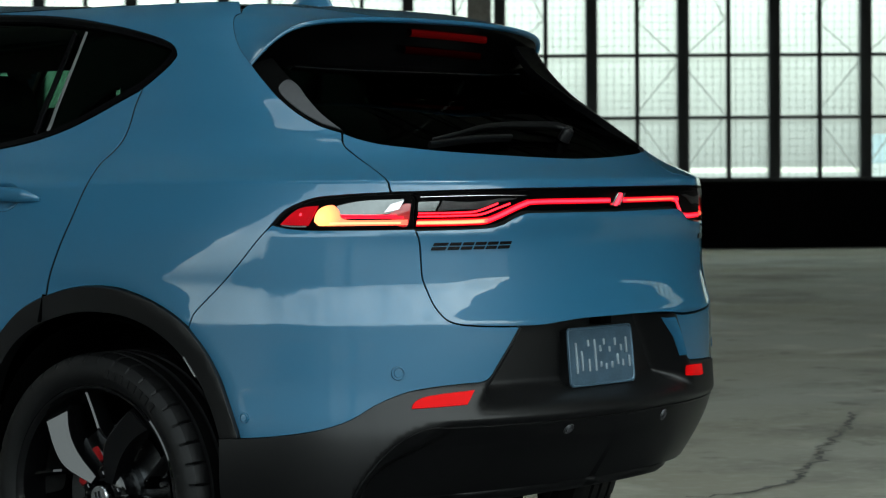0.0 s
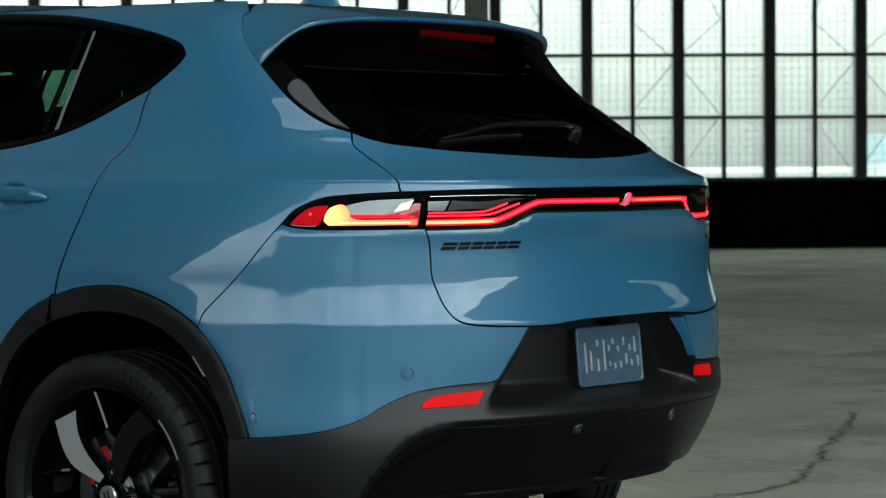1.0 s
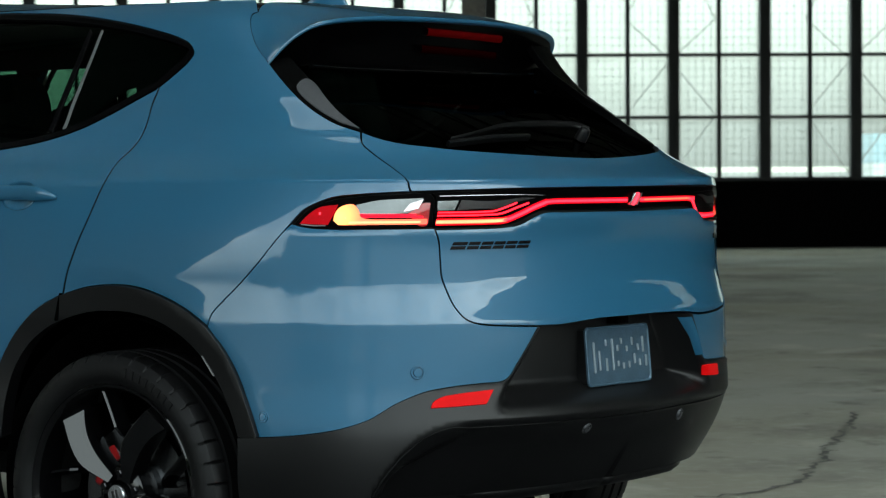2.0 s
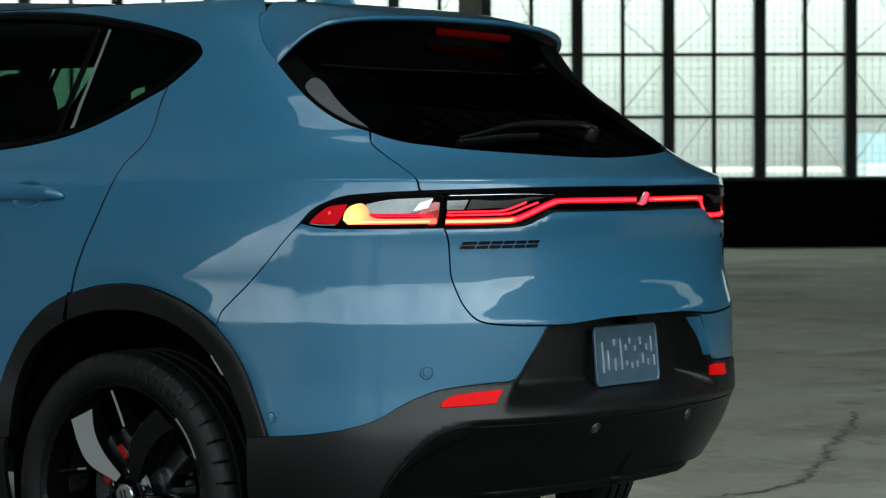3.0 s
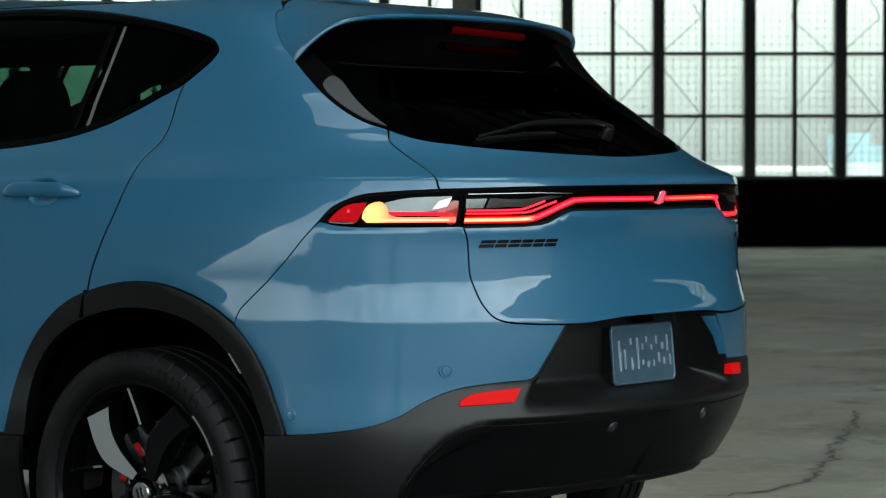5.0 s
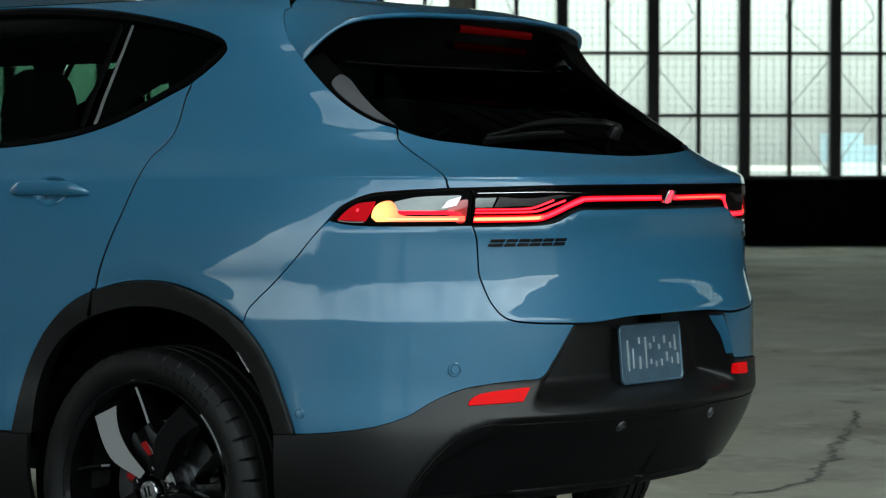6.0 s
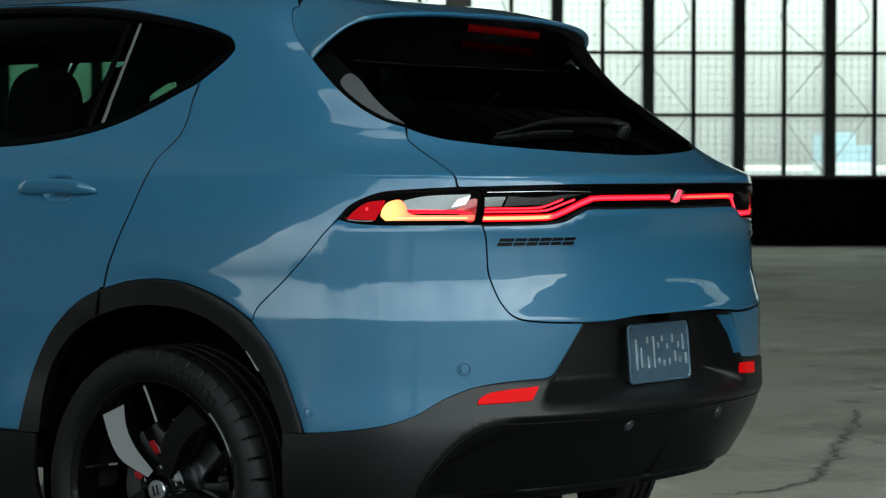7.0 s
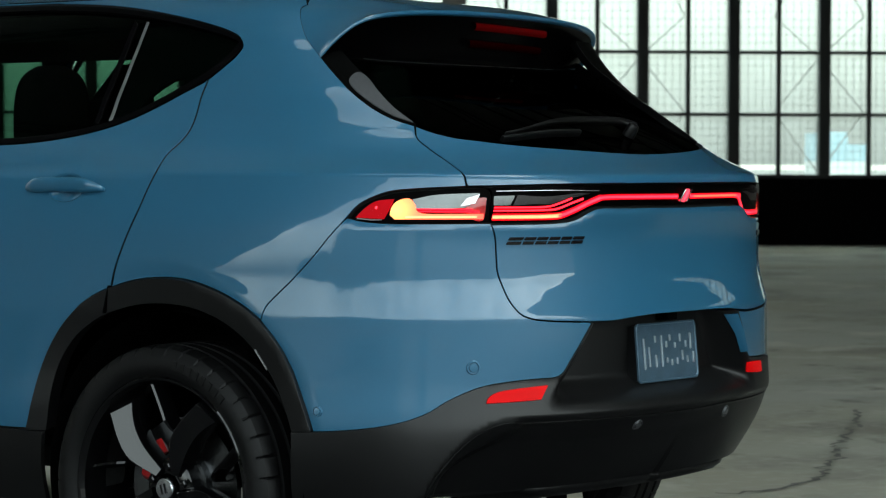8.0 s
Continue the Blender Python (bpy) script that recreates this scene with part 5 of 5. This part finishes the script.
    lit("bright_edge", np.array([(-0.66, 1.084), (-0.45, 1.0855), (-0.33, 1.083)]) * one, 0.0016, CHROME, middle_lamp)
panel("outer_lens", shrink(middle_line, 0.001), LENS, middle_lamp, "clear outer lens", lift=0.0, gap=0.001, rim=0.0, grid=0.016)
for d, w, mat in ((-0.0040, 0.0042, CHROME), (0.0075, 0.0080, PINK), (0.0185, 0.0030, CHROME)):
    lit("emblem_bar", np.array([(d - 0.009, 1.054), (d + 0.009, 1.084)]), w, mat, middle_lamp, 0.003, "slanted emblem bar")

# ---- nameplate on the tailgate, drawn as plain slanted bars
x0 = -0.612
for w in (0.045, 0.036, 0.036, 0.036, 0.036, 0.040):
    for lo, hi in ((0.954, 0.9605), (0.9645, 0.971)):
        e0, e1 = (lo - 0.954) * 0.6, (hi - 0.954) * 0.6
        panel("nameplate_bar", np.array([(x0 + e0, lo), (x0 + w - 0.005 + e0, lo), (x0 + w - 0.005 + e1, hi), (x0 + e1, hi)]), BADGE, tailgate, "black slanted nameplate bar", lift=0.004, gap=0, rim=0.004, grid=0.012)
    x0 += w + 0.002
panel("nameplate_bar", np.array([(0.52, 0.955), (0.58, 0.955), (0.585, 0.968), (0.525, 0.968)]), BADGE, tailgate, lift=0.004, gap=0, rim=0.004, grid=0.02)


# ---- parking sensors
def insert_form(s, z):
    return bumper_form(s, z) + np.array([0, -0.0065, 0])


def sensor(s, z, form, mat, parent, r=0.0125):
    q = form(np.array([s]), np.array([z]))[0]
    n = Vector(skin_normal(np.array([s]), np.array([z]), form)[0])
    m = Matrix.Translation(Vector(q) + n * 0.0035) @ n.to_track_quat("X", "Z").to_matrix().to_4x4()
    ob = lathe("parking_sensor", ((-0.01, r * 1.25), (-0.0008, r * 1.25), (0.001, r * 1.15), (0.001, r * 1.0), (-0.002, r * 0.95), (-0.002, r * 0.80), (0.0015, r * 0.72), (0.0018, r * 0.3), (0.0018, 0.0001)), 28, mat, parent, "round parking sensor")
    ob.matrix_local = m


for sg in (1, -1):
    sensor(-0.742 * sg, 0.659, skin, PAINT, car, 0.0138)
    sensor(-1.133 * sg, 0.550, skin, PAINT, car, 0.0105)
    sensor(-0.224 * sg, 0.498, insert_form, GRAPHITE, lower_bumper)


# ---- number plate
def number_plate():
    p = new("number_plate")
    p.parent = car
    tagged(p, "blue-grey embossed number plate in the bumper recess")
    m = pose(-0.020, -0.946, 0.668, -5, 0, 0)
    bm = bmesh.new()
    def ring(y, w, h, r=0.014):
        return [bm.verts.new(m @ Vector((sx * (w - r) + r * math.cos(a), y, sz * (h - r) + r * math.sin(a)))) for sx, sz, a0 in ((1, 1, 0), (-1, 1, 90), (-1, -1, 180), (1, -1, 270)) for a in np.radians(np.linspace(a0, a0 + 90, 6))]

    rows = [ring(0.004, 0.145, 0.076), ring(-0.0015, 0.145, 0.076), ring(-0.003, 0.1435, 0.0745), ring(-0.003, 0.141, 0.072), ring(0.0, 0.139, 0.070)]
    for a, b in zip(rows[:-1], rows[1:]):
        for i in range(24):
            bm.faces.new([a[i], a[(i + 1) % 24], b[(i + 1) % 24], b[i]])
    bm.faces.new(rows[-1])
    bm.faces.new(rows[0][::-1])
    bmesh.ops.recalc_face_normals(bm, faces=bm.faces)
    part("plate_sheet", bm, PLATE, p)
    bm = bmesh.new()
    box_bm(bm, (-0.140, 0.005, -0.070), (0.140, 0.05, 0.070), m, 0.002)
    part("plate_holder", bm, PLASTIC, p)
    # the raised characters, as plain bars, pale and placed as their glints
    strokes = ((0.06, 0.25, 0.78), (0.15, 0.40, 0.74), (0.27, 0.22, 0.34), (0.27, 0.54, 0.76), (0.38, 0.22, 0.76), (0.47, 0.33, 0.44), (0.47, 0.60, 0.70), (0.54, 0.22, 0.33), (0.56, 0.64, 0.75), (0.63, 0.36, 0.46),
               (0.66, 0.62, 0.74), (0.73, 0.22, 0.36), (0.76, 0.50, 0.68), (0.83, 0.34, 0.46), (0.85, 0.60, 0.72), (0.92, 0.22, 0.50), (0.96, 0.54, 0.74))
    for u, v0, v1 in strokes:
        x = -0.130 + 0.262 * u
        bm = bmesh.new()
        box_bm(bm, (x - 0.0034, -0.006, 0.076 - 0.152 * v1), (x + 0.0034, 0.0, 0.076 - 0.152 * v0), m, 0.0030)
        part("embossed_bar", bm, EMBOSS_GLINT, p, smooth=True)
    bm = bmesh.new()
    box_bm(bm, (-0.035, -0.955, 0.748), (0.015, -0.90, 0.775), None, 0.004)
    part("rear_camera", bm, TRIM, p, smooth=True)


number_plate()


# ---- rear wiper
def wiper():
    w = new("rear_wiper")
    w.parent = tailgate
    tagged(w, "black rear window wiper arm and blade")
    base = curve(np.array(WIPER[::-1]) - np.array([0, 0.010]), 0.02)
    n = skin_normal(base[:, 0], base[:, 1])
    pts = skin(base[:, 0], base[:, 1]) + n * 0.012
    wd = np.interp(np.arange(len(pts)), [0, len(pts) - 1], [0.009, 0.003])
    verts, faces = [], []
    for q, nn, h in zip(pts, n, wd):
        for a, b in ((-1, -0.3), (-0.8, 0.5), (0.8, 0.5), (1, -0.3)):
            verts.append(q + np.array([0, 0, h * a]) + nn * 0.012 * b)
    for i in range(len(pts) - 1):
        for j in range(4):
            faces.append((i * 4 + j, i * 4 + (j + 1) % 4, (i + 1) * 4 + (j + 1) % 4, (i + 1) * 4 + j))
    mesh_part("wiper_arm", verts, faces, WIPE, w)
    strip("wiper_blade", curve(np.array(BLADE) - np.array([0, 0.008]), 0.02), 0.006, WIPE, w, lift=0.012)
    q = skin(np.array([0.048]), np.array([1.232]))[0]
    nn = Vector(skin_normal(np.array([0.048]), np.array([1.232]))[0])
    hub = lathe("wiper_pivot", ((-0.01, 0.017), (0.016, 0.016), (0.024, 0.013), (0.027, 0.006), (0.028, 0.0005)), 24, WIPE, w)
    hub.matrix_local = Matrix.Translation(Vector(q)) @ nn.to_track_quat("X", "Z").to_matrix().to_4x4()


wiper()


# ---- door handles
def door_handle(door, sg):
    h = new("door_handle")
    h.parent = door
    tagged(h, "body-coloured pull handle")
    line = curve([(-2.085, 1.078), (-2.02, 1.0835), (-1.94, 1.085), (-1.86, 1.083), (-1.803, 1.079)], 0.012)
    c = line * np.array([sg, 1])
    n = skin_normal(c[:, 0], c[:, 1])
    base = skin(c[:, 0], c[:, 1])
    m = len(c)
    k = np.linspace(0, 1, m)
    out = 0.020 * np.minimum(1, np.minimum(k, 1 - k) / 0.16) ** 0.6
    ht = 0.0190 * np.minimum(1, np.minimum(k + 0.02, 1 - k + 0.02) / 0.22) ** 0.55
    verts, faces = [], []
    for i in range(m):
        for a in np.linspace(0, 2 * math.pi, 12, endpoint=False):
            verts.append(base[i] + n[i] * (out[i] + 0.004 + 0.007 * math.cos(a)) + np.array([0, 0, ht[i] * math.sin(a)]))
    for i in range(m - 1):
        for j in range(12):
            faces.append((i * 12 + j, i * 12 + (j + 1) % 12, (i + 1) * 12 + (j + 1) % 12, (i + 1) * 12 + j))
    faces += [list(range(12))[::-1], [(m - 1) * 12 + j for j in range(12)]]
    g = mesh_part("grip", verts, faces, PAINT, h)
    if sg < 0:
        g.data.flip_normals()
    def bowl(s, z):
        d = np.clip(1 - ((np.abs(s) - 1.945) / 0.062) ** 2 - ((z - 1.084) / 0.034) ** 2, 0, 1)
        q = skin(s, z)
        q[..., 0] -= np.sign(s) * 0.024 * d
        return q
    panel("handle_cup", CUP * one_of(sg), PAINT, h, form=bowl, lift=0.0, gap=-0.003, rim=0, grid=0.006)


def one_of(sg):
    return np.array([sg, 1])


door_handle(doors[0], 1)
door_handle(doors[1], -1)


# ---- antenna
def antenna():
    verts, faces = [], []
    n = 18
    for i in range(n + 1):
        k = i / n
        y = 0.16 - 0.20 * k
        h = 0.062 * math.sin(math.pi * min(1, k * 1.02) ** 1.6) ** 0.7 if 0 < k < 0.98 else 0.0
        w = 0.032 * math.sin(math.pi * (0.06 + 0.88 * k))
        for a in np.linspace(0, math.pi, 11):
            verts.append((w * math.cos(a), y, 1.590 + h * math.sin(a) ** 1.5))
    for i in range(n):
        for j in range(10):
            faces.append((i * 11 + j, i * 11 + j + 1, (i + 1) * 11 + j + 1, (i + 1) * 11 + j))
    mesh_part("antenna", verts, faces, PAINT, car, "body-coloured shark-fin aerial")


antenna()


# ---- inner lining behind the shut lines
def lining():
    us = np.linspace(-S_END, S_END, 420)
    zs = np.linspace(0.30, 1.565, 70)
    S, Z = np.meshgrid(us, zs)
    q = np.stack([np.abs(S).ravel() * -1, Z.ravel()], 1)
    arch = np.array([(-1.60 + 0.47 * math.cos(a), 0.36 + 0.47 * math.sin(a)) for a in np.linspace(0, 2 * math.pi, 60)])
    arch2 = np.array([(-4.62 + 0.45 * math.cos(a), 0.36 + 0.45 * math.sin(a)) for a in np.linspace(0, 2 * math.pi, 60)])
    rear = np.array(mid_line)
    bad = inside(window_line, q) | inside(arch, q) | inside(arch2, q) | inside(rear, q) | ((np.abs(q[:, 0]) > 3.6) & (q[:, 1] > 1.1)) | ((np.abs(q[:, 0]) < 1.25) & (q[:, 1] < 0.78)) | ((np.abs(q[:, 0]) < 0.75) & (q[:, 1] > 1.46))
    p = skin(S, Z) - skin_normal(S, Z) * 0.026
    verts = p.reshape(-1, 3)
    n = len(us)
    bad = bad.reshape(len(zs), n)
    faces = [(i * n + j, i * n + j + 1, (i + 1) * n + j + 1, (i + 1) * n + j) for i in range(len(zs) - 1) for j in range(n - 1) if not (bad[i, j] or bad[i + 1, j] or bad[i, j + 1] or bad[i + 1, j + 1])]
    mesh_part("inner_lining", verts, faces, SHADOW, car, "near-black sheet added behind the shut lines as shade")


lining()


def tub():
    """Floor, arches' inner walls and beam under the skin."""
    bm = bmesh.new()
    box_bm(bm, (-0.55, -0.52, 0.30), (0.55, 3.0, 0.36))
    part("floor_pan", bm, SHADOW, car)
    for sg in (1, -1):
        for y, r in ((-0.016, 0.43), (2.62, 0.41)):
            verts, faces = [], []
            n = 40
            for i in range(n + 1):
                a = -0.25 + (math.pi + 0.5) * i / n
                for x in (-0.885, -0.80, -0.58):
                    verts.append((x * sg, y + r * math.cos(a), 0.345 + r * math.sin(a)))
            for i in range(n):
                for j in range(2):
                    faces.append((i * 3 + j, i * 3 + j + 1, (i + 1) * 3 + j + 1, (i + 1) * 3 + j))
            mesh_part("arch_liner", verts, faces, LINER, car, "black felt wheel arch liner")
            bm = bmesh.new()
            box_bm(bm, (-0.60 * sg, y - 0.5, 0.30), (-0.575 * sg, y + 0.5, 0.82))
            part("inner_wall", bm, LINER, car)
    for sg in (-1, 1):
        bm = bmesh.new()
        box_bm(bm, (-0.4 + 0.0 * sg, -0.72 + 0.02 * sg, 0.42), (0.4, -0.70 + 0.02 * sg, 0.70))
        if sg > 0:
            part("rear_beam", bm, SHADOW, car)
        else:
            bm.free()


tub()


def headliner():
    bm = bmesh.new()
    box_bm(bm, (-0.50, -0.10, 1.482), (0.56, 2.3, 1.575), None, 0.03)
    part("headliner", bm, CLOTH, car, "dark cloth roof lining", smooth=True)
    bm = bmesh.new()
    box_bm(bm, (-0.58, -0.55, 0.80), (0.58, 0.30, 1.10), None, 0.03)
    part("parcel_cover", bm, CLOTH, car, "black luggage cover", smooth=True)


headliner()


def pillar_trim():
    """Inner trim of the far rear pillar, a slab with slanting front edge."""
    prof = [(1.695, 1.335), (1.563, 1.465), (1.430, 1.480), (1.430, 1.270), (1.695, 1.270)]
    bm = bmesh.new()
    sides = [[bm.verts.new((x, y, z)) for y, z in prof] for x in (0.58, 0.62)]
    bm.faces.new(sides[0])
    bm.faces.new(sides[1][::-1])
    for i in range(5):
        bm.faces.new([sides[0][i], sides[1][i], sides[1][(i + 1) % 5], sides[0][(i + 1) % 5]])
    bmesh.ops.recalc_face_normals(bm, faces=bm.faces)
    part("pillar_trim", bm, CLOTH, car, "black inner trim of the rear pillar")


pillar_trim()


# ---- seats
def seat(x, y, w, name, label, hw=0.115, top=1.428):
    s = new(name)
    s.parent = car
    tagged(s, label)
    bm = bmesh.new()
    box_bm(bm, (x - w / 2, y - 0.02, 0.62), (x + w / 2, y + 0.12, 1.16), None, 0.05)
    part("backrest", bm, CLOTH, s, smooth=True)
    bm = bmesh.new()
    box_bm(bm, (x - w / 2, y + 0.05, 0.50), (x + w / 2, y + 0.55, 0.66), None, 0.05)
    part("cushion", bm, CLOTH, s, smooth=True)
    rings = []
    for k, size in ((-1, 0.72), (-0.8, 0.93), (-0.3, 1.0), (0.3, 1.0), (0.8, 0.93), (1, 0.72)):
        rings.append([(x + size * hw * np.sign(math.cos(a)) * abs(math.cos(a)) ** 0.72, y - 0.055 + 0.06 * k, top - 0.17 + size * 0.17 * np.sign(math.sin(a)) * abs(math.sin(a)) ** 0.72) for a in np.linspace(0, 2 * math.pi, 28, endpoint=False)])
    faces = [(i * 28 + j, i * 28 + (j + 1) % 28, (i + 1) * 28 + (j + 1) % 28, (i + 1) * 28 + j) for i in range(5) for j in range(28)]
    faces += [list(range(28))[::-1], [140 + j for j in range(28)]]
    mesh_part("headrest", [q for r in rings for q in r], faces, CLOTH, s)
    for dx in (-0.06, 0.06):
        bm = bmesh.new()
        box_bm(bm, (x + dx - 0.006, y - 0.03, top - 0.36), (x + dx + 0.006, y - 0.018, top - 0.25))
        part("headrest_post", bm, STEEL, s)


seat(0.0, 1.10, 0.26, "rear_seat", "black cloth rear middle seat", 0.115, 1.345)
for x in (-0.36, 0.36):
    seat(x, 0.98, 0.46, "rear_seat", "black cloth rear seat")
    seat(x, 2.15, 0.50, "front_seat", "black cloth front seat")


# ---- wheels
def wheel():
    w = new("wheel")
    w.parent = car
    tagged(w, "gloss black spoked alloy wheel with a low-profile tyre")
    R, HW = 0.342, 0.118
    prof = [(-0.100, 0.262), (-0.110, 0.270), (-0.119, 0.285), (-0.1215, 0.302), (-0.117, 0.320), (-0.106, 0.334), (-0.090, 0.3405), (-0.066, R), (-0.064, R - 0.008), (-0.056, R - 0.008), (-0.054, R), (-0.022, R), (-0.020, R - 0.008), (-0.010, R - 0.008), (-0.008, R),
            (0.022, R), (0.024, R - 0.008), (0.034, R - 0.008), (0.036, R), (0.066, R), (0.090, 0.3405), (0.106, 0.334), (0.119, 0.30), (0.110, 0.270), (0.100, 0.262)]
    n = 504
    verts, faces = [], []
    k = len(prof)
    for i in range(n):
        a = 2 * math.pi * i / n
        cut = i % 12 == 0
        for j, (x, r) in enumerate(prof):
            if cut and (5 <= j <= 7 or 19 <= j <= 21):
                r -= 0.007
            verts.append((x, r * math.cos(a), max(r * math.sin(a), FLOOR_CUT)))   # pressed flat on the floor
    for i in range(n):
        j = (i + 1) % n
        for q in range(k - 1):
            faces.append((i * k + q, j * k + q, j * k + q + 1, i * k + q + 1))
    t = mesh_part("tyre", verts, faces, RUBBER, w, "black low-profile tyre with ribbed tread")
    t.data.set_sharp_from_angle(angle=radians(28))
    # raised bars where the maker's lettering stands
    for a0 in (62, 242):
        for i in range(8):
            a = radians(a0 - i * 4.4)
            bm = bmesh.new()
            box_bm(bm, (-0.1235, -0.0065, 0.290), (-0.119, 0.0065, 0.312), None, 0.0015)
            ob = part("sidewall_bar", bm, RUBBER, t)
            ob.matrix_local = Matrix.Rotation(a - radians(20), 4, "X")
    lathe("rim_barrel", ((-0.098, 0.252), (-0.108, 0.258), (-0.110, 0.264), (-0.108, 0.268), (-0.100, 0.266), (-0.096, 0.252), (-0.05, 0.236), (0.05, 0.232), (0.10, 0.250), (0.10, 0.262)), 96, RIM, w)
    # each spoke is a broad curved blade with a thin fin that forks from its side
    near_edge = curve([(-0.026, 0.030), (-0.100, 0.075), (-0.129, 0.122), (-0.152, 0.182), (-0.163, 0.200)], 0.02)
    far_edge = curve([(-0.014, 0.046), (-0.062, 0.102), (-0.087, 0.149), (-0.095, 0.186), (-0.099, 0.236)], 0.02)
    n = 14
    near_edge, far_edge = [np.stack([np.interp(np.linspace(0, 1, n), np.linspace(0, 1, len(e)), e[:, k]) for k in (0, 1)], 1) for e in (near_edge, far_edge)]
    crest = curve([(-0.112, 0.062), (-0.150, 0.062), (-0.200, 0.058), (-0.251, 0.052)], 0.02)
    for i in range(5):
        rows = []
        for v, (a0, a1), (b0, b1) in zip(np.linspace(0, 1, n), near_edge, far_edge):
            # the broad face lies in one slanting plane
            drop = 0.040 * step01((v - 0.86) / 0.14)
            xa, xb = [-0.354 * y + 0.186 * z - 0.086 + drop for y, z in ((-a0, a1), (-b0, b1))]
            rows.append([(xa + 0.055, -a0, a1), (xa + 0.020, -a0 + 0.006, a1 - 0.004), (xa + 0.0015, -a0, a1), (xa * 0.95 + xb * 0.05, -a0 * 0.95 - b0 * 0.05, a1 * 0.95 + b1 * 0.05), (xb, -b0, b1), (xb + 0.012, -b0 - 0.003, b1 + 0.002), (xb + 0.055, -b0, b1)])
        verts = [q for row in rows for q in row]
        faces = [((p + 1) * 7 + j, (p + 1) * 7 + j + 1, p * 7 + j + 1, p * 7 + j) for p in range(n - 1) for j in range(6)]
        ob = mesh_part("spoke", verts, faces, RIM, w)
        ob.data.set_sharp_from_angle(angle=radians(22))
        ob.matrix_local = Matrix.Rotation(radians(72 * i - 4), 4, "X")
        rows = []
        for q, (c0, c1) in enumerate(crest):
            v = q / (len(crest) - 1)
            xo = -0.092 + 0.0054 * v + 0.035 * (1 - step01(v / 0.2))
            h = 0.013 - 0.003 * v
            rows.append([(xo + 0.05, -c0, c1 - h), (xo + 0.010, -c0, c1 - h * 0.8), (xo - 0.0011, -c0, c1 - 0.0028), (xo + 0.0011, -c0, c1 + 0.0028), (xo + 0.045, -c0, c1 + h * 0.5), (xo + 0.05, -c0, c1 + h * 0.5)])
        verts = [q for row in rows for q in row]
        faces = [(p * 6 + j, p * 6 + j + 1, (p + 1) * 6 + j + 1, (p + 1) * 6 + j) for p in range(len(rows) - 1) for j in range(5)]
        ob = mesh_part("spoke_fin", verts, faces, RIM, w, "thin fin that forks from the spoke")
        ob.data.set_sharp_from_angle(angle=radians(22))
        ob.matrix_local = Matrix.Rotation(radians(72 * i - 4), 4, "X")
    lathe("hub", ((-0.03, 0.075), (-0.066, 0.070), (-0.074, 0.058), (-0.074, 0.036), (-0.080, 0.034)), 48, RIM, w)
    lathe("centre_cap", ((-0.070, 0.028), (-0.088, 0.027), (-0.092, 0.024), (-0.093, 0.0005)), 40, CHROME, w, "silver centre cap with two slanted bars")
    for d in (-0.006, 0.006):
        bm = bmesh.new()
        box_bm(bm, (-0.0945, d - 0.0028, -0.012), (-0.0925, d + 0.0028, 0.012), Matrix.Rotation(radians(-18), 4, "X"))
        part("cap_bar", bm, BADGE, w)
    for i in range(5):
        a = radians(72 * i + 20)
        ob = lathe("wheel_bolt", ((-0.05, 0.011), (-0.082, 0.010), (-0.084, 0.007), (-0.084, 0.0004)), 6, RIM, w)
        ob.matrix_local = Matrix.Translation((0, 0.052 * math.cos(a), 0.052 * math.sin(a)))
    lathe("brake_disc", ((-0.030, 0.0004), (-0.030, 0.085), (-0.012, 0.088), (-0.012, 0.165), (0.004, 0.165), (0.004, 0.09)), 64, DISC, w, "bare steel brake disc")
    vv, ff = [], []
    angs = -np.linspace(radians(-26), radians(26), 12)
    for i, a in enumerate(angs):
        e = 0.75 if i in (0, 11) else 1.0
        for x, r in ((-0.046 * e, 0.096), (-0.050 * e, 0.112), (-0.040 * e, 0.134), (0.0, 0.142 * (0.97 + 0.03 * e)), (0.03, 0.136), (0.03, 0.09)):
            vv.append((x, r * math.sin(a), r * math.cos(a)))
    for i in range(11):
        for j in range(6):
            ff.append((i * 6 + j, i * 6 + (j + 1) % 6, (i + 1) * 6 + (j + 1) % 6, (i + 1) * 6 + j))
    ff += [list(range(6))[::-1], [66 + j for j in range(6)]]
    cal = mesh_part("brake_caliper", vv, ff, CALIPER, w, "red brake caliper")
    cal.data.set_sharp_from_angle(angle=radians(40))
    cal.matrix_local = Matrix.Translation((0.02, 0, 0)) @ Matrix.Rotation(radians(-60), 4, "X")
    return w


HUB_Z, WHEEL_SCALE = 0.326, 1.069
FLOOR_CUT = -HUB_Z / WHEEL_SCALE
w0 = wheel()
w0.location = (-0.816, -0.008, HUB_Z)
w0.scale = (0.99, WHEEL_SCALE, WHEEL_SCALE)
for x, y, rz in ((0.816, -0.008, 180), (-0.816, 2.62, 0), (0.816, 2.62, 180)):
    copy_thing(w0, pose(x, y, HUB_Z, 0, 0, rz))
